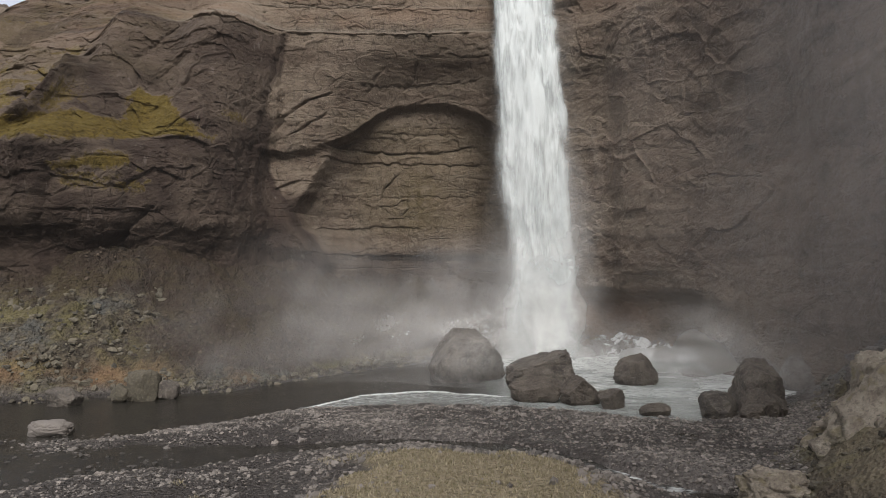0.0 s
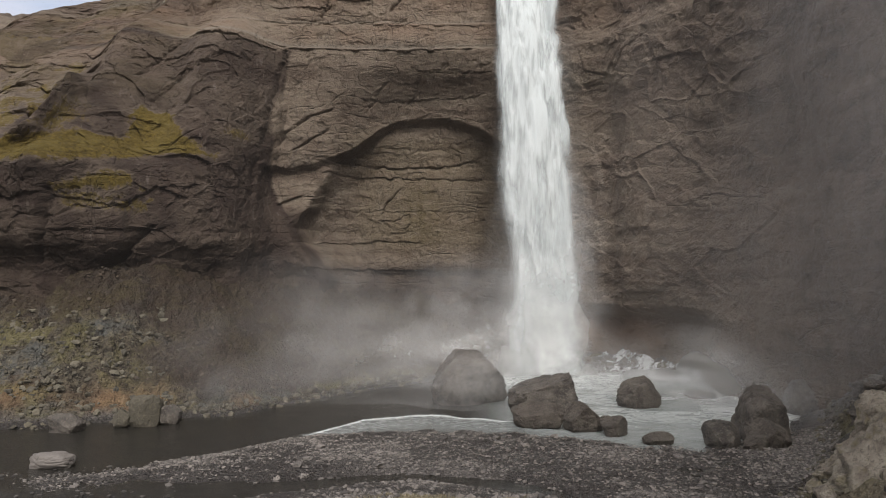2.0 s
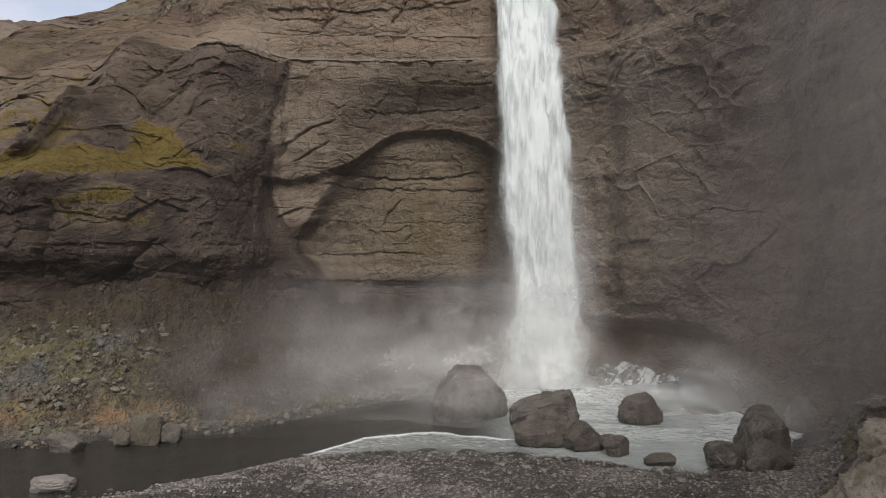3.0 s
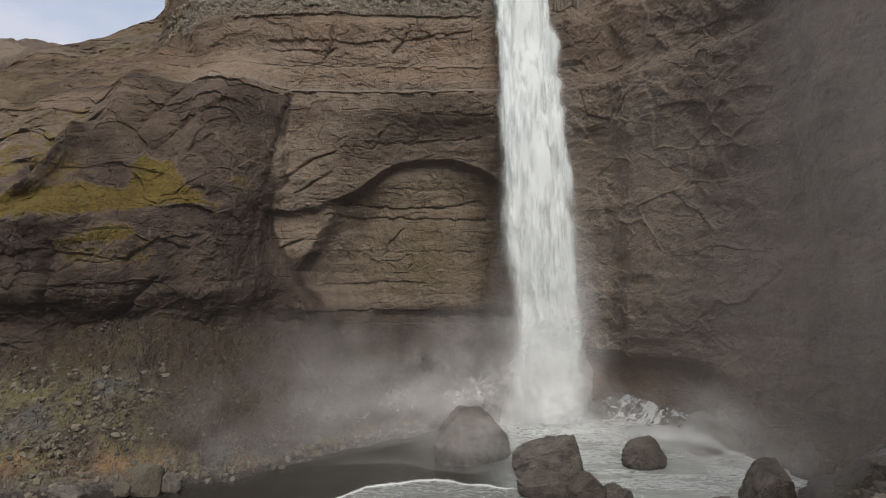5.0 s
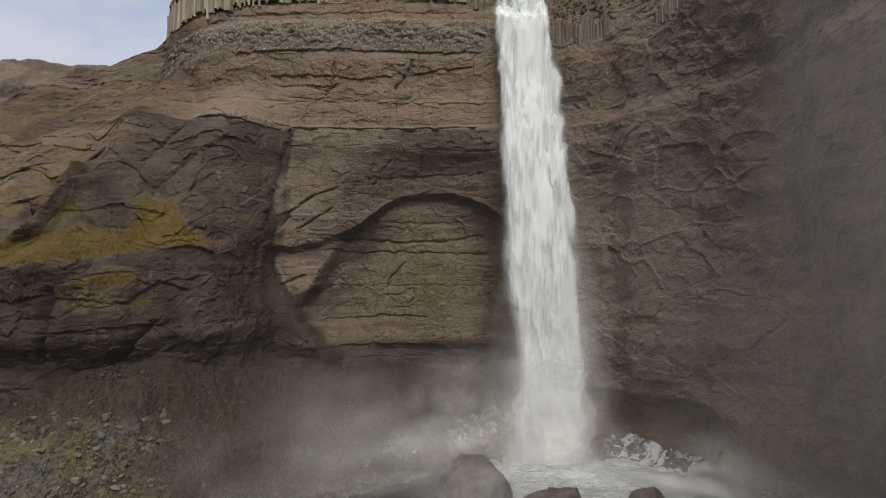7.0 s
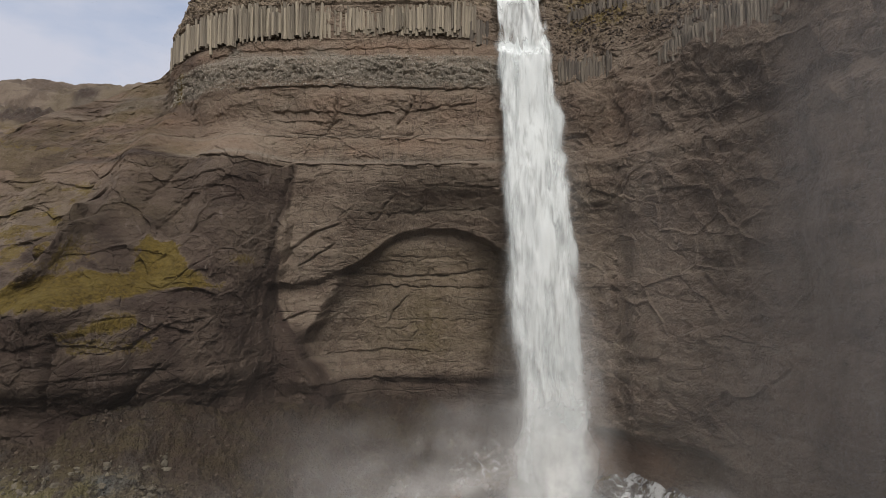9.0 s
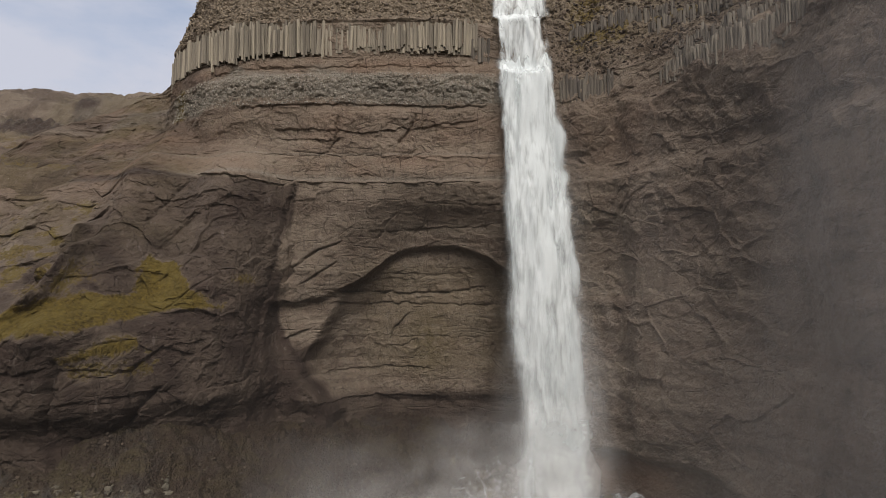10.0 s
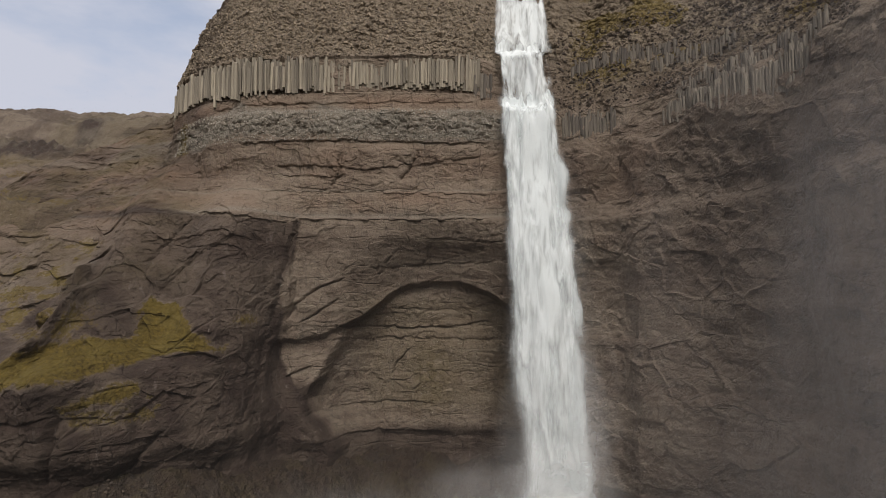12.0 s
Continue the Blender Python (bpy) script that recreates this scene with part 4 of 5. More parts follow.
def river():
    x, y = np.meshgrid(np.arange(-130, 75, 0.4), np.arange(36, 158, 0.4), indexing="ij")
    base = 0.05 + 1.12 * step(78, 62, y - 0.1 * x) * step(-75, -40, x)
    dx, dy = x - 20, y - 138
    r = np.hypot(dx, dy * 1.1)
    churn = step(26, 6, r)
    z = base + (0.05 + 0.5 * churn) * fbm(x / 2.2, y / 2.2, 0 * x, 3, 121)
    milk = np.clip(step(52, 34, np.hypot(x - 34, (y - 118) * 1.0)) + churn, 0, 1) * step(2, 14, x)
    foam = churn * 0.9 + 1.4 * bell(x - 0.3 * (y - 100) - 46.5, 0, 6.0) * step(90, 99, y) * step(136, 126, y)
    foam = foam + 0.75 * step(14, 24, x) * step(84, 100, y) * step(-0.2, 0.4, fbm(x / 6, y / 3, 0 * x, 4, 122))
    foam = foam + 1.1 * step(-0.2, 0.4, fbm(x / 3, y / 1.5, 0 * x, 3, 123)) * np.exp(-((x - 14) / 5) ** 2 - ((y - 51.5) / 4) ** 2)
    line = np.interp(x, [-17.6, -11.6, -2, 9.2], [85.3, 94.3, 97.3, 93.3]) + 0.6 * vnoise(x / 2.5, 0, 0, 126)
    span = step(-19, -16, x) * step(10.5, 8, x)
    foam = np.clip(foam, 0, 1.3) + 2.0 * bell(y, line, 0.5) * span + 0.25 * step(0, -1, y - line) * step(-9, -5, y - line) * span
    milk = np.maximum(milk, 0.45 * step(0.5, -0.5, y - line) * step(-12, -8, y - line) * span)
    me = grid_mesh("water", x, y, z, WATER, {"milk": milk, "foam": np.clip(foam, 0, 2)})
    return tagged(new("water", me), "dark shallow river running from a milky plunge pool", "river", kind="structure")


river()


# ---- the waterfall ----
def fall_sheet(name, z_top, z_low, fill, material, parent, label, bulge, wide=1.0, seed=0, fray=1.0):
    steps = int((z_top - z_low) / 0.5) + 2
    a, z = np.meshgrid(np.linspace(-1, 1, 60), np.linspace(z_top, z_low, steps), indexing="ij")
    mid = np.interp(z, [0, 14, 28, 57, 80, 96, 110, 122], [21.2, 20.7, 19.9, 18.1, 17.2, 16.2, 15.0, 14.5])
    half = np.interp(z, [0, 14, 28, 57, 80, 96, 96.2, 109, 110.5, 122], [11.2, 10.3, 9.0, 8.1, 7.8, 7.5, 7.7, 7.3, 8.3, 8.0]) * wide
    yc = np.interp(z, [0, 28, 57, 80, 95, 97.5, 109, 111, 122, 124], [138.5, 139.5, 141.0, 142.5, 143.4, 145.6, 147.2, 149.8, 152.0, 152.6])
    wob = fbm(a * 2.0, 0 * a + seed, z * 0.05, 4, 131 + seed)
    ragged = 1 + 0.05 * fbm(np.sign(a) * 3, 0 * a + seed, z * 0.1, 3, 137 + seed) * fray
    x = mid + a * half * ragged + 0.5 * vnoise(a * 3, seed, z * 0.1, 139)
    y = yc - bulge * np.sqrt(np.clip(1 - a * a * 0.96, 0, 1)) - 1.1 * wob
    frill = fbm(np.sign(a) * 5 + 2 * a, 0 * a + seed, z * 0.16, 4, 149 + seed, 0.7)
    rim = step(0.0, 0.5 * fray * (1 + 1.0 * step(55, 5, z)), 1 - np.abs(a) + 0.08 * wob + 0.07 * frill)
    dens = np.clip(rim * fill * (1 - (0.3 if bulge > 2 else 0.1) * step(60, 15, z)), 0, 1)
    dens = dens * step(0.0, 3.0, z_top - z + 2.5 * fbm(a * 5, 0 * a + seed, z * 0.2, 3, 146))
    if z_low > 50:
        dens = dens * step(0.0, 9.0, z - z_low + 2.0 * fbm(a * 5, 0 * a + seed, z * 0.2, 3, 148))
    z = z + 1.6 * fbm(a * 4, 0 * a + seed, 0 * a, 3, 147) * step(z_top - 5, z_top, z)
    me = grid_mesh(name, x, y, z, material, {"dens": dens})
    return part(name, me, parent, label)


waterfall = tagged(new("waterfall"), "tall white waterfall plunging from the cliff's notch into the pool", "waterfall")
waterfall.location = (0, 0, 0)
fall_sheet("core", 100.0, 0.2, 0.82, FALL_CORE, waterfall, "", 1.0, 0.93, 1, 0.7)
fall_sheet("front_curtain", 98.5, 0.4, 0.66, FALL_FRONT, waterfall, "ragged falling plumes of white water", 2.6, 1.0, 2)
fall_sheet("upper_cascade", 127.0, 103.0, 0.64, FALL_FRONT, waterfall, "thin clear cascade over the rim", 0.7, 1.0, 3, 0.9)
fall_sheet("middle_cascade", 114.5, 88.0, 0.66, FALL_FRONT, waterfall, "white cascade between two rock ledges", 1.2, 0.9, 4, 0.8)


# ---- spray ----
def fall_spray():
    a, z = np.meshgrid(np.linspace(-1, 1, 60), np.linspace(92, 0.3, 120), indexing="ij")
    half = np.interp(z, [0, 20, 58, 92], [19.0, 15.0, 11.0, 8.8])
    x = np.interp(z, [0, 28, 58, 92], [21.5, 20.8, 19.2, 18.0]) + a * half
    y = 136.0 + 1.5 * fbm(a * 2, z * 0.08, 0 * a, 3, 151) - 1.5 * (1 - np.abs(a))
    n = fbm(a * 3.2 + 0.02 * z, z * 0.07, 0 * a, 4, 153)
    dens = step(1.0, 0.1, np.abs(a) + 0.2 * n) * (0.3 * step(92, 60, z) + 0.7 * step(58, 22, z)) * (0.5 + 0.5 * step(-0.4, 0.5, n)) * (0.42 + 0.3 * step(0.2, 0.5, np.abs(a)) + 0.4 * step(20, 2, z))
    me = grid_mesh("falling_spray", x, y, z, MIST, {"dens": np.clip(dens, 0, 1)})
    return part("falling_spray", me, waterfall, "fine white spray blowing off the fall")


fall_spray()


def veil(name, xs, ys, z0, z1, dens, label, seed=0, bottom=0.0, material=None, ends=(0.4, 0.4), top=0.1, wave=1.0):
    """A soft hanging sheet of spray along a plan line."""
    u, v = np.meshgrid(np.linspace(0, 1, 90), np.linspace(0, 1, 50), indexing="ij")
    k = np.linspace(0, 1, len(xs))
    x = np.interp(u, k, xs) + 1.5 * wave * fbm(u * 5, v * 3, seed, 2, 141)
    y = np.interp(u, k, ys) + 2.5 * wave * fbm(u * 4, v * 3, seed, 2, 143)
    z = z0 + v * (z1 - z0)
    fade = step(0, ends[0], u) * (step(1, 1 - ends[1], u) if ends[1] else 1.0)
    rise = step(1.0, top, v + 0.25 * fbm(u * 5, v * 2, seed, 4, 145) * step(0, 0.4, v))
    foot = bottom + (1 - bottom) * step(0, 0.3, v)
    me = grid_mesh(name, x, y, z, material or MIST, {"dens": dens * fade * rise * foot})
    return tagged(new(name, me), label, "mist", kind="stuff")


veil("spray_mist", [-50, -30, -8, 16], [90, 97, 114, 126], -0.4, 24, 0.12, "grey spray drifting from the foot of the fall", 1, 0.1)
veil("spray_mist", [-34, -20, -6, 10, 24], [98, 106, 119, 131, 133], -0.4, 30, 0.36, "bright spray rising at the foot of the fall", 6, 0.35)
veil("spray_mist", [-16, -4, 8, 20, 32], [117, 124, 130, 132, 130], -0.4, 22, 0.45, "dense white spray at the foot of the fall", 9, 0.4, None, (0.45, 0.45), 0.0)
veil("spray_mist", [-28, -6, 8, 20], [102, 105, 101.5, 106], -0.4, 16, 0.2, "thin spray drifting over the boulders", 2, 1.0)
veil("spray_mist", [14, 30, 44, 54], [127, 115, 103, 88], -0.4, 15, 0.42, "low spray over the pool", 3, 0.6, POOL_SPRAY, (0.4, 0.4), 0.0)
veil("spray_veil", [20, 66], [132, 48], -6, 125, 0.25, "thin grey veil of spray before the dark cliff", 4, 0.5, HAZE, (0.9, 0.0), 0.0, 0.0)
veil("spray_haze", [-150, -80, -30, 20, 40, 44, 46], [70, 84, 94, 99, 80, 55, 20], -10, 95, 0.012, "faint haze of drifting spray across the canyon", 5, 1.0, HAZE, wave=0.0)


# ---- boulders ----
def boulder(name, x, y, z, w, dpt, h, seed, label, turn=0, cuts=11, detail=5, group="boulders below the fall", flat=0.97, faces=(), material=BASALT, rough=0.75):
    rng = random.Random(seed)
    bm = bmesh.new()
    bmesh.ops.create_icosphere(bm, subdivisions=detail, radius=1.0)
    planes = [(Vector(n).normalized(), lim) for n, lim in faces]
    for _ in range(cuts):
        n = Vector((rng.uniform(-1, 1), rng.uniform(-1, 1), rng.uniform(-0.35, 1))).normalized()
        planes.append((n, rng.uniform(0.72, 1.05)))
    off = Vector((seed * 3.7, seed * 1.3, 0))
    for v in bm.verts:
        p = v.co * (abs(v.co.x) ** 3.4 + abs(v.co.y) ** 3.4 + abs(v.co.z) ** 3.4) ** (-1 / 3.4)
        for n, lim in planes:
            over = p.dot(n) - lim
            if over > 0:
                p -= n * over * flat
        p *= 1 + rough * (0.05 * noise.noise(p * 1.6 + off) + 0.05 * noise.noise(p * 3.2 + off) - 0.1 * max(0, 0.16 - abs(noise.noise(p * 2.3 + off))) / 0.16 - 0.05 * abs(noise.noise(p * 6 + off)) + 0.035 * noise.noise(p * 11 + off) - 0.03 * abs(noise.noise(p * 20 + off)))
        v.co = p
    lo = [min(v.co[i] for v in bm.verts) for i in range(3)]
    hi = [max(v.co[i] for v in bm.verts) for i in range(3)]
    for v in bm.verts:
        v.co = Vector(((v.co.x - (lo[0] + hi[0]) / 2) / (hi[0] - lo[0]) * w, (v.co.y - (lo[1] + hi[1]) / 2) / (hi[1] - lo[1]) * dpt, (v.co.z - lo[2]) / (hi[2] - lo[2]) * h * 1.25 - 0.25 * h))
    me = bpy.data.meshes.new(name)
    bm.to_mesh(me)
    bm.free()
    me.polygons.foreach_set("use_smooth", np.full(len(me.polygons), True))
    me.materials.append(material)
    ob = new(name, me)
    ob.matrix_world = pose(x, y, z, 0, 0, turn)
    return tagged(ob, label, "boulder", group)


boulder("boulder", 4.0, 109, 0, 12.8, 10, 8.4, 3, "huge rounded dark boulder half hidden in spray by the pool", 10, faces=[((-0.8, -0.1, 0.55), 0.78), ((0.1, -0.5, 0.85), 0.86), ((0.95, -0.1, 0.25), 0.85)])
boulder("boulder", 14.8, 100, 0, 10.8, 8, 5.9, 5, "large dark wedge-shaped boulder at the pool's edge", 0, 1, faces=[((-0.42, -0.1, 0.9), 0.52), ((-0.6, -0.2, 0.75), 0.7), ((0.97, -0.1, 0.2), 0.84), ((-0.9, -0.3, 0.15), 0.88), ((0.1, -0.95, 0.28), 0.8)])
boulder("boulder", 12.6, 90.5, 0.4, 7.0, 4, 3.0, 8, "low cracked dark boulder on the gravel bar", -8, faces=[((-0.3, -0.5, 0.8), 0.6)])
boulder("boulder", 18.2, 88.5, 0.4, 5.4, 4, 3.4, 9, "rounded dark boulder on the gravel bar", 20, faces=[((0.7, -0.2, 0.6), 0.65)])
boulder("boulder", 30.3, 105, 0, 6.8, 6, 4.8, 12, "rounded dark boulder standing in the milky pool", 0, 14, faces=[((-0.6, -0.3, 0.7), 0.75), ((0.7, -0.3, 0.6), 0.8)])
boulder("boulder", 39.6, 84.0, 0.4, 6.0, 6, 6.2, 14, "tall dark boulder leaning on two others", 0, 6, faces=[((-0.97, -0.1, 0.2), 0.82), ((0.95, -0.1, 0.27), 0.8), ((0.2, -0.25, 0.95), 0.72)])
boulder("boulder", 32.9, 79.5, 0.4, 4.0, 5, 2.8, 15, "squat dark boulder beside a taller one", 0)
boulder("boulder", 37.2, 77.5, 0.6, 5.0, 4.6, 3.4, 17, "brownish boulder leaning before a taller one", 0, faces=[((-0.6, -0.4, 0.7), 0.7), ((0.5, -0.3, 0.8), 0.75)])
boulder("boulder", 34.6, 75.0, 1.0, 2.8, 2, 1.5, 18, "small grey boulder on the gravel", 0)
boulder("boulder", 21.6, 85.5, 0.2, 3.6, 3, 2.4, 20, "small dark boulder at the water's edge", 0)
boulder("boulder", 25.7, 81.0, 0.2, 3.8, 2.4, 1.3, 21, "low flat dark boulder at the water's edge", 0)
boulder("boulder", 22.5, 93.0, 0.0, 2.6, 2, 1.0, 22, "low wet boulder in the milky pool", 0)
boulder("boulder", 43.0, 112.0, 0.0, 5.5, 3, 1.3, 23, "flat wet boulder in the rapids", 0)
boulder("boulder", -40.9, 91, 0.4, 4.2, 3.6, 3.8, 24, "blocky grey boulder on the far bank", 0, material=SCREE_STONE)
boulder("boulder", -43.6, 90, 0.4, 2.6, 2.4, 2.0, 25, "small angular grey boulder on the far bank", 0, material=SCREE_STONE)
boulder("boulder", -38.0, 92, 0.4, 2.8, 2.4, 2.2, 26, "small angular brown boulder on the far bank", 0)
boulder("boulder", 54.0, 100, 0.0, 7.0, 6, 5.0, 27, "dark jagged boulder below the wet cliff", 0)
boulder("boulder", 59.0, 101, 0.5, 7.0, 6, 6.5, 28, "dark blocky boulder against the wet cliff", 30)
boulder("boulder", -49.5, 87, 0.2, 4.6, 3, 2.2, 29, "low dark boulder at the river's edge", 0)
boulder("boulder", -41.5, 70.5, 0.2, 4.6, 3.0, 1.6, 30, "pale flat rock breaking the shallow river", 0, material=STONE)

for x, y, z, w, h, k, m in ((33.0, 50.0, 2.0, 11.0, 6.5, 47, OUTCROP), (38.5, 53.0, 3.6, 13.0, 9.0, 42, OUTCROP), (46.0, 66.0, 4.0, 11.0, 4.6, 43, BASALT), (54.0, 80.0, 3.0, 11.0, 5.5, 44, BASALT), (22.0, 43.5, 2.0, 6.0, 2.4, 45, OUTCROP)):
    boulder("rock_outcrop", x, y, z, w, w * 0.9, h, k, "weathered rock outcrop on the bank below the cliff", k * 37, 16, material=m, rough=2.2)


boulder("rock_outcrop", 31.5, 43.0, 0.6, 15.0, 13.0, 12.5, 41, "tall pale mossy rock outcrop on the near bank", 0, 14, faces=[((-0.78, -0.1, 0.62), 0.42), ((-0.3, -0.7, 0.65), 0.62)], material=OUTCROP, rough=1.8)


# ---- white water over the rocks beside the fall ----
def splash(x0, x1, lo, hi, seed, amount):
    u, v = np.meshgrid(np.linspace(x0, x1, 130), np.linspace(lo, hi, 60), indexing="ij")
    y = np.interp(u, SHORE_X, SHORE_Y) + v
    z = np.maximum(floor_height(u, y)[0], 0.1) + 0.35 + 0.5 * fbm(u / 1.2, y / 1.2, 0 * u, 3, seed)
    n = fbm(u / 1.1, y / 0.8, 0 * u, 4, seed + 1, 0.7)
    edge = step(0, 0.25, (u - x0) / (x1 - x0)) * step(1, 0.75, (u - x0) / (x1 - x0)) * step(hi, lo + 0.5 * (hi - lo), v + 1.5 * n)
    me = grid_mesh("splash", u, y - 0.4, z, SPLASH, {"dens": np.clip(amount * edge * (0.6 + 0.5 * n), 0, 1)})
    return part("splash", me, waterfall, "white water splashing over wet rocks")


splash(28, 64, -5, 13, 161, 1.25)
splash(-4, 14, 2, 22, 165, 0.75)

# ---- basalt columns ----
def column_mesh(seed):
    rng = random.Random(seed)
    n = rng.choice((5, 6, 6))
    ring = [(math.cos(2 * math.pi * (k + rng.uniform(-0.2, 0.2)) / n), math.sin(2 * math.pi * (k + rng.uniform(-0.2, 0.2)) / n)) for k in range(n)]
    verts, levels = [], 4
    for j in range(levels):
        shift = (rng.uniform(-0.1, 0.1), rng.uniform(-0.1, 0.1))
        k = rng.uniform(0.9, 1.06)
        verts += [(x * k + shift[0], y * k + shift[1], j / (levels - 1) + (0.05 * rng.uniform(-1, 1) if j == levels - 1 else 0)) for x, y in ring]
    faces = [(j * n + k, j * n + (k + 1) % n, (j + 1) * n + (k + 1) % n, (j + 1) * n + k) for j in range(levels - 1) for k in range(n)]
    faces += [tuple(range(n))[::-1], tuple(range((levels - 1) * n, levels * n))]
    return raw_mesh("basalt_column", verts, faces, COLUMN)


DARK_COLUMN = column_material("dark_basalt_columns", (0.06, 0.05, 0.042), (0.15, 0.128, 0.1))
COLUMNS = [column_mesh(k) for k in range(8)]
EAST_COLUMN = column_material("weathered_basalt_columns", (0.085, 0.072, 0.058), (0.22, 0.19, 0.15))
EAST_COLUMNS = [column_mesh(k) for k in range(30, 36)]
for me in EAST_COLUMNS:
    me.materials[0] = EAST_COLUMN
DARK_COLUMNS = [column_mesh(k) for k in range(20, 26)]
for me in DARK_COLUMNS:
    me.materials[0] = DARK_COLUMN


def column_row(parent, s0, s1, low, high, pitch, proud, seed, gap=0.0, lean=0.0, ragged=0.0, shapes=COLUMNS):
    rng = random.Random(seed)
    s = s0
    while s < s1:
        r = pitch * rng.uniform(0.45, 0.72)
        s += r * 1.55
        if rng.random() < gap:
            continue
        z0, z1 = low(s) + rng.uniform(-0.5, 0.5) + ragged * rng.uniform(0, 2.5), high(s) + rng.uniform(-1.2, 0.5) - ragged * rng.uniform(0, 2.5)
        sa, za = np.array([[s]]), np.array([[(z0 + z1) / 2]])
        out = float(face(sa, za)[0][0, 0]) + proud + rng.uniform(-0.3, 0.25)
        if parent is cliff_east:
            along, up, rock = SURFACE["cliff_east"]
            i = int(np.argmin(np.abs(along - s)))
            s -= r * 0.45
            out = float(np.percentile(rock[i][np.abs(up[i] - (z0 + z1) / 2) < 0.5 * abs(z1 - z0) + 0.5], 55)) + proud + rng.uniform(-0.2, 0.15)
        x, y, nx, ny = (float(q[0, 0]) for q in plan(sa))
        ob = part("basalt_column", shapes[rng.randrange(len(shapes))], parent)
        ob.matrix_world = pose(x + nx * out, y + ny * out, z0, rng.uniform(-2, 2), rng.uniform(-2, 2) + lean, rng.uniform(0, 360)) @ Matrix.Diagonal((r, r, z1 - z0, 1))


column_row(cliff_north, -78, -58, lambda s: 102.0, lambda s: np.interp(s, [-78, -73, -58], [104.4, 109.4, 109.8]), 0.75, 0.2, 1)
column_row(cliff_north, -58, 5, lambda s: np.interp(s, [-58, -45, -28, -20, 5], [99.9, 100.5, 101.2, 102.7, 102.4]) + 0.3 * math.sin(s * 0.9), lambda s: np.interp(s, [-58, -37, -26, -13, 0], [108.6, 109.6, 108.9, 108.4, 110.0]) + 0.4 * math.sin(s * 0.8), 0.6, 0.62, 2, 0.12, 0, 0.5)
column_row(cliff_north, -58, 5, lambda s: 102.2, lambda s: 109.6 + 0.4 * math.sin(s * 0.6), 0.75, 0.1, 3, 0.05)
column_row(cliff_north, 4, 8, lambda s: 99.5, lambda s: 107.6, 0.7, 0.2, 9, 0.05, 0, 0.6, DARK_COLUMNS)
column_row(cliff_east, 47, 80, lambda s: 88.6 - 0.07 * (s - 48), lambda s: 94.0 + 0.8 * math.sin(s * 0.5), 0.46, -0.05, 4, 0.03, 1.5, 0.35, EAST_COLUMNS)
column_row(cliff_east, 50, 84, lambda s: 93.0, lambda s: 98.0 + 1.2 * math.sin(s * 0.7), 0.5, -0.05, 5, 0.06, 2, 0.5, EAST_COLUMNS + DARK_COLUMNS[:3])
column_row(cliff_east, 25, 46, lambda s: 104.5, lambda s: 109.5, 0.55, 0.0, 6, 0.05, 0, 0.6, DARK_COLUMNS)
column_row(cliff_east, 24, 36, lambda s: 89.0, lambda s: 95.0, 0.5, 0.05, 7, 0.03, 0, 0.5, DARK_COLUMNS)
column_row(cliff_east, 42, 60, lambda s: 100.5, lambda s: 106.0, 0.55, 0.0, 8, 0.1, 0, 0.8, DARK_COLUMNS)


# ---- loose stones ----
def stone_shape(seed, subdivisions=1):
    rng = random.Random(seed)
    bm = bmesh.new()
    bmesh.ops.create_icosphere(bm, subdivisions=subdivisions, radius=1.0)
    for v in bm.verts:
        v.co *= rng.uniform(0.5, 1.25)
    bm.verts.ensure_lookup_table()
    co = np.array([v.co[:] for v in bm.verts])
    fa = np.array([[v.index for v in f.verts] for f in bm.faces])
    bm.free()
    return co, fa


SHAPES = [stone_shape(200 + k) for k in range(6)]
rs = np.random.RandomState(7)


def placed(n, x0, x1, y0, y1, want):
    """Random ground places for which want() holds."""
    x, y = rs.uniform(x0, x1, n), rs.uniform(y0, y1, n)
    z, bank, near, east, d, g, knoll, e, n1, n2 = floor_height(x, y)
    ok = want(x, y, z, d, g, knoll, e, n1)
    return x[ok], y[ok], z[ok]


def heap(name, x, y, z, size, material, label, category, flat=0.6):
    """Many stones in one mesh."""
    V, F, base = [], [], 0
    for i in range(len(x)):
        co, fa = SHAPES[i % 6]
        a = rs.uniform(0, 6.28)
        sx, sy, sz = size[i] * rs.uniform(0.75, 1.3), size[i] * rs.uniform(0.7, 1.1), size[i] * flat * rs.uniform(0.7, 1.3)
        p = co * (sx, sy, sz)
        c, q = math.cos(a), math.sin(a)
        V.append(np.stack([x[i] + p[:, 0] * c - p[:, 1] * q, y[i] + p[:, 0] * q + p[:, 1] * c, z[i] + p[:, 2] + 0.25 * sz], -1))
        F.append(fa + base)
        base += len(co)
    V, F = np.concatenate(V), np.concatenate(F)
    me = bpy.data.meshes.new(name)
    me.vertices.add(len(V)), me.vertices.foreach_set("co", V.astype(np.float32).ravel())
    me.loops.add(F.size), me.loops.foreach_set("vertex_index", F.astype(np.int32).ravel())
    me.polygons.add(len(F)), me.polygons.foreach_set("loop_start", np.arange(0, F.size, 3, dtype=np.int32))
    me.update(calc_edges=True)
    me.polygons.foreach_set("use_smooth", np.full(len(F), False))
    me.materials.append(material)
    return tagged(new(name, me), label, category, kind="stuff")


def sizes(n, small, large, power=3.0):
    return small + (large - small) * rs.uniform(0, 1, n) ** power


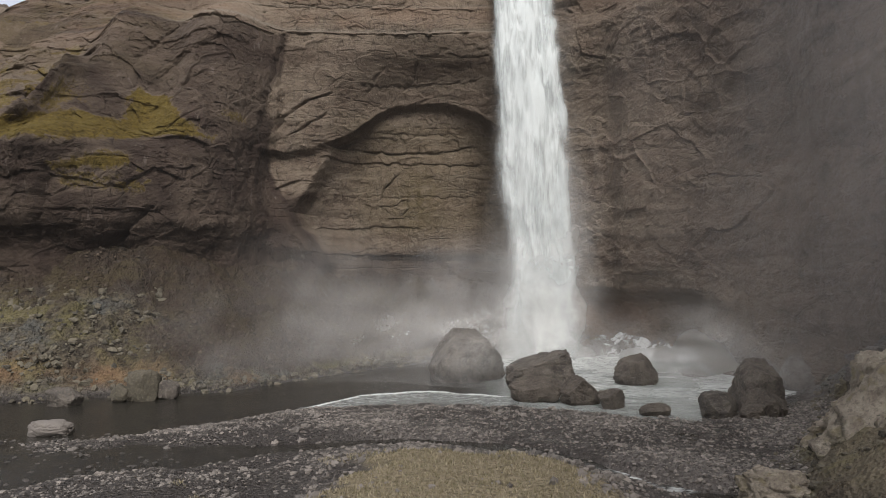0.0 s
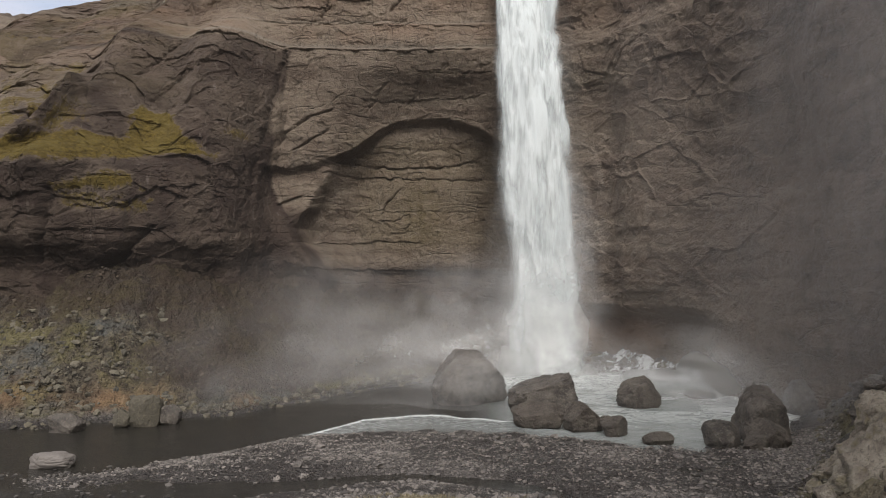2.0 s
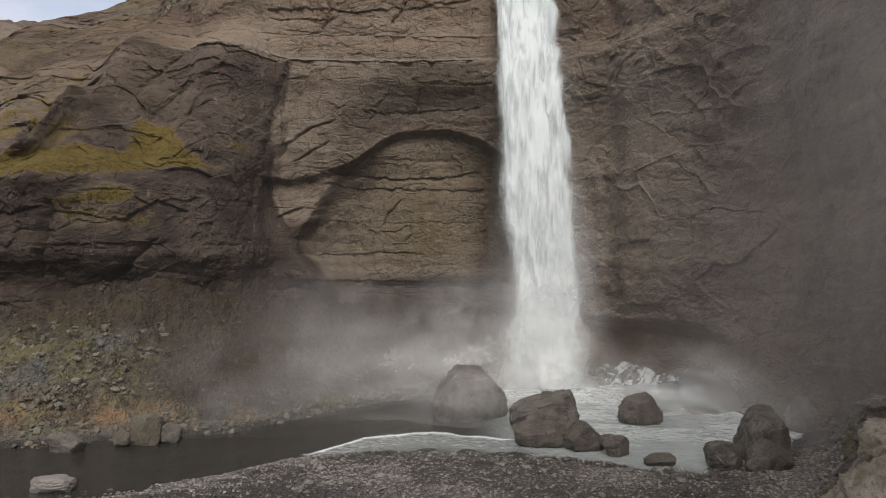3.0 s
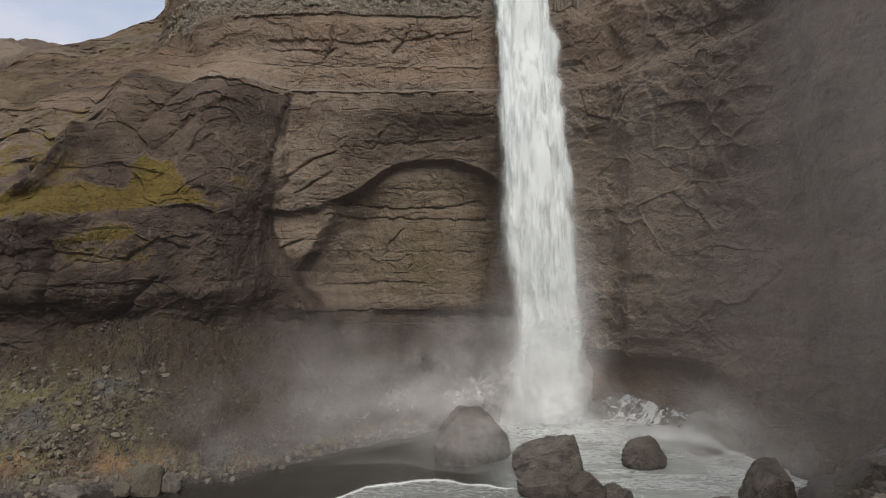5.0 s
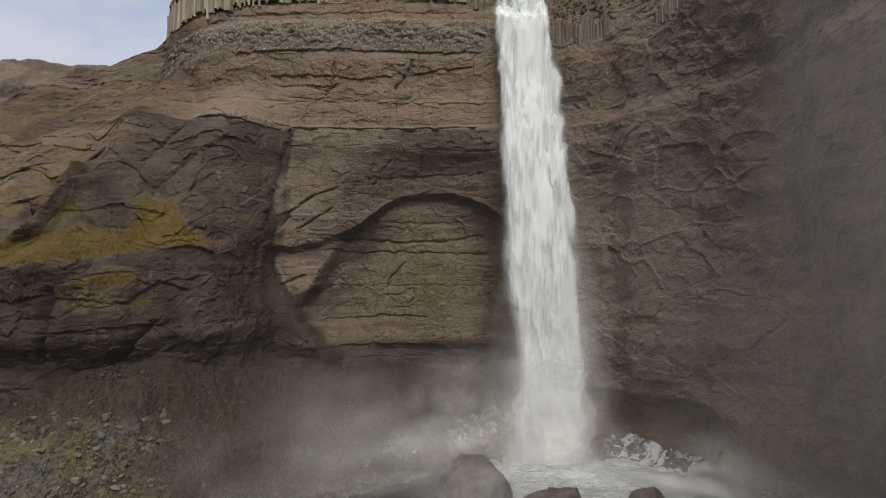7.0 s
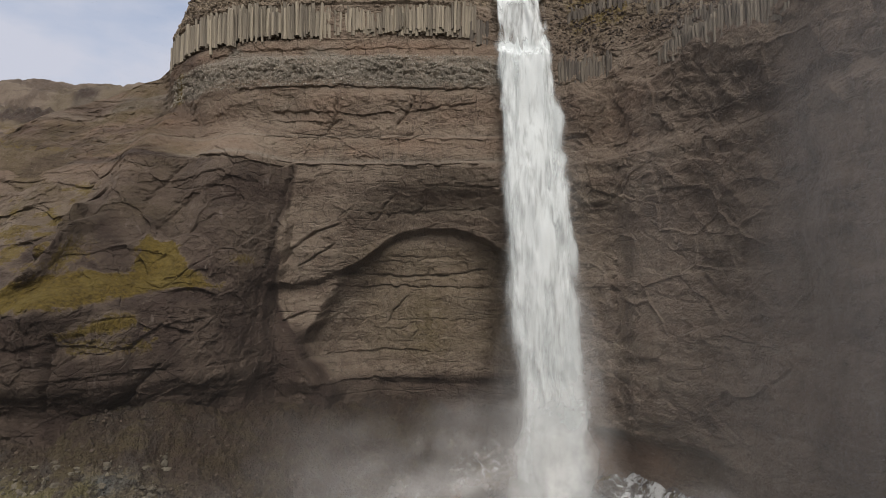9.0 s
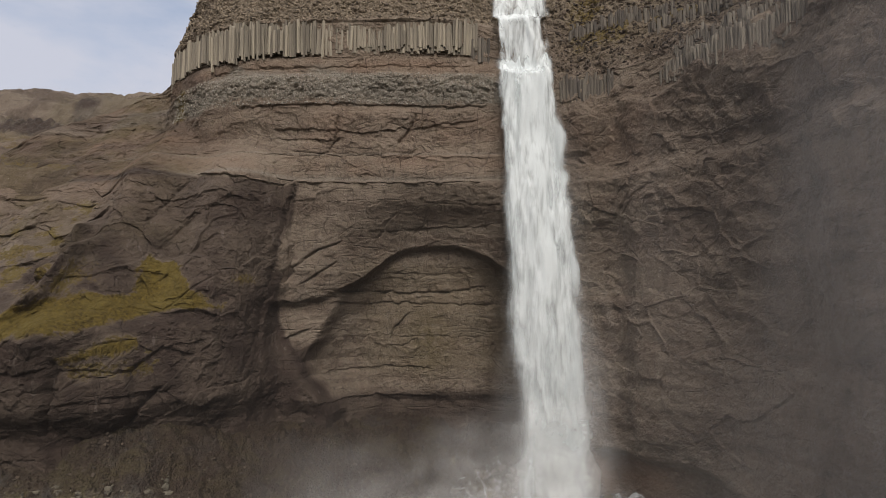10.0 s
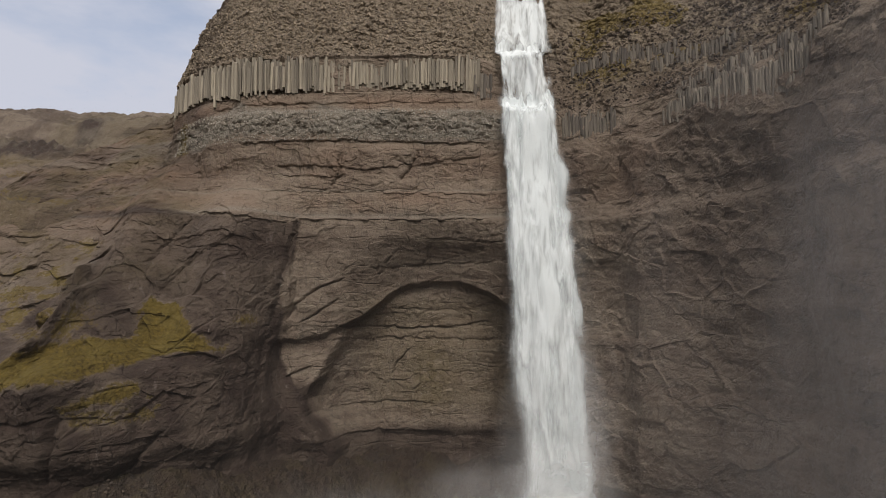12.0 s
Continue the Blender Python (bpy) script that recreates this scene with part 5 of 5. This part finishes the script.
x, y, z = placed(95000, -50, 46, 44, 90, lambda x, y, z, d, g, k, e, n1: (g > 0.3) & (d < -1) & (k < 0.9) & (e < 2) & (z > -0.05) & (rs.uniform(0, 1, len(x)) < np.clip(0.6 + 1.0 * n1, 0.35, 1) * np.where((x < -6) & (y < 68), 0.4, 1)))
heap("gravel", x, y, z, sizes(len(x), 0.05, 0.26, 4.0), STONE, "loose grey and black river stones on the gravel bar", "gravel")
x, y, z = placed(15000, -80, 2, 86, 150, lambda x, y, z, d, g, k, e, n1: (d > -0.6) & (d < 32))
upper = (x > -47 + 4 * np.sin(y)) & (y - np.interp(x, SHORE_X, SHORE_Y) > 5) | (z > 15)
size = sizes(len(x), 0.1, 0.8, 5.0)
heap("scree_rubble", x[~upper], y[~upper], z[~upper], size[~upper], SCREE_STONE, "broken brownish rubble on the scree slope", "rubble", 0.75)
heap("scree_rubble", x[upper], y[upper], z[upper], 0.55 * size[upper], WET_SCREE, "dark wet brown rubble under the alcove", "rubble", 0.75)
x, y, z = placed(9000, 18, 62, 40, 118, lambda x, y, z, d, g, k, e, n1: (e > -0.5) & (e < 14) & (d < 2))
heap("bank_rubble", x, y, z, sizes(len(x), 0.06, 0.5, 5.0), SCREE_STONE, "dark rubble on the bank below the cliff", "rubble", 0.75)
x, y, z = placed(1500, 0, 60, 128, 158, lambda x, y, z, d, g, k, e, n1: (d > -1.5) & (d < 12))
heap("wet_rubble", x, y, z, sizes(len(x), 0.3, 1.3, 2.0), BASALT, "wet rocks at the foot of the fall", "rubble", 0.8)

x, y, z = placed(9000, -16, 16, 36, 60, lambda x, y, z, d, g, k, e, n1: (k > 0.25) & (rs.uniform(0, 1, len(x)) < np.where(k < 1.5, 0.6, 0.05)) & (k + 0.6 * n1 > 0.3))
heap("gravel", x, y, z, sizes(len(x), 0.05, 0.42, 6.0), STONE, "rough grey rocks round the edge of the knoll", "gravel", 0.8)

# stones that break the surface of the shallow side channel
x, y, z = placed(5200, -52, -3, 44, 72, lambda x, y, z, d, g, k, e, n1: (z < 1.15) & (d < -4) & (rs.uniform(0, 1, len(x)) < np.clip(0.35 + 1.2 * n1, 0.05, 0.8)))
level = 0.02 + 1.12 * step(78, 62, y - 0.1 * x) * step(-75, -40, x)
heap("channel_stones", x, y, np.maximum(z, level), sizes(len(x), 0.05, 0.36, 4.0), RIVER_STONE, "wet grey stones breaking the shallow side channel", "stones", 0.5)

# rubble lying on the slopes above the columns, and pebbles set in the pale bed
ASH_STONE = scree_stone_material("brown_slope_stone", (0.06, 0.046, 0.033), (0.26, 0.205, 0.145), (0.3, 0.24, 0.17))
PALE_STONE = scree_stone_material("pale_pebble", (0.1, 0.09, 0.073), (0.34, 0.305, 0.25), (0.36, 0.32, 0.26))


def on_cliff(name, n, s0, s1, z0, z1, proud):
    """Random places on the finished rock face."""
    along, up, rock = SURFACE[name]
    i = rs.choice(np.flatnonzero((along > s0) & (along < s1)), n)
    j = rs.randint(0, up.shape[1], 40 * n).reshape(n, 40)
    z = up[i[:, None], j]
    first = np.argmax((z > z0) & (z < z1), axis=1)
    k = j[np.arange(n), first]
    z = up[i, k]
    good = (z > z0) & (z < z1)
    i, k, z = i[good], k[good], z[good]
    x, y, nx, ny = plan(along[i])
    out = rock[i, k] + proud
    return x + nx * out, y + ny * out, z


x, y, z = on_cliff("cliff_north", 13000, -78, 12, 109.8, 131, 0.0)
heap("slope_rubble", x, y, z, sizes(len(x), 0.12, 0.5, 4.0), ASH_STONE, "brown broken rubble on the slope above the columns", "rubble", 0.8)
x, y, z = on_cliff("cliff_north", 9000, -72, 11, 89.8, 97.2, 0.0)
heap("pale_pebbles", x, y, z, sizes(len(x), 0.08, 0.3, 4.0), PALE_STONE, "pale grey pebbles set in a bed of the cliff", "rubble", 0.8)
x, y, z = on_cliff("cliff_east", 6000, 22, 88, 95.0, 118, 0.0)
heap("slope_rubble", x, y, z, sizes(len(x), 0.12, 0.6, 4.0), WET_SCREE, "dark broken rubble on the slope beside the fall", "rubble", 0.8)

ground = bpy.data.objects["ground"]
big = []
for k in range(5):
    co, fa = stone_shape(300 + k, 2)
    big.append(raw_mesh("stone", [tuple(c) for c in co * (1, 0.85, 0.62)], [tuple(f) for f in fa.tolist()], STONE, False))
x, y, z = placed(5000, -48, 42, 46, 88, lambda x, y, z, d, g, k, e, n1: (g > -1.5) & (d < -2) & (e < 4))
for i in range(min(290, len(x))):
    r = 0.14 + 0.45 * rs.uniform() ** 4
    ob = part("stone", big[i % 5], ground)
    ob.matrix_world = pose(x[i], y[i], z[i] + 0.1 * r, rs.uniform(-15, 15), rs.uniform(-15, 15), rs.uniform(0, 360)) @ Matrix.Diagonal((r, r, r, 1))


# ---- dry grass on the knoll ----
def knoll_grass():
    x, y, z = placed(26000, -24, 14, 36, 58, lambda x, y, z, d, g, k, e, n1: k + 0.7 * n1 + 0.6 * fbm(x / 1.5, y / 1.5, 0 * x, 3, 181) > 1.15)
    n = len(x)
    a, h, b = rs.uniform(0, 6.28, n), rs.uniform(0.08, 0.3, n), rs.uniform(0.02, 0.06, n)
    lx, ly = rs.uniform(-0.15, 0.15, n), rs.uniform(-0.15, 0.15, n)
    V = np.empty((n, 3, 3))
    V[:, 0] = np.stack([x - b * np.cos(a), y - b * np.sin(a), z - 0.02], -1)
    V[:, 1] = np.stack([x + b * np.cos(a), y + b * np.sin(a), z - 0.02], -1)
    V[:, 2] = np.stack([x + lx, y + ly, z + h], -1)
    n2 = Nodes("dry_grass")
    isl = n2.node("ShaderNodeNewGeometry").outputs["Random Per Island"]
    mat = n2.done(n2.mix(isl, (0.14, 0.122, 0.065), (0.34, 0.288, 0.2)), 0.9)
    me = raw_mesh("grass", V.reshape(-1, 3).tolist(), np.arange(3 * n).reshape(-1, 3).tolist(), mat)
    return tagged(new("grass", me), "short dry yellow-green grass on the knoll", "grass", kind="stuff")


knoll_grass()
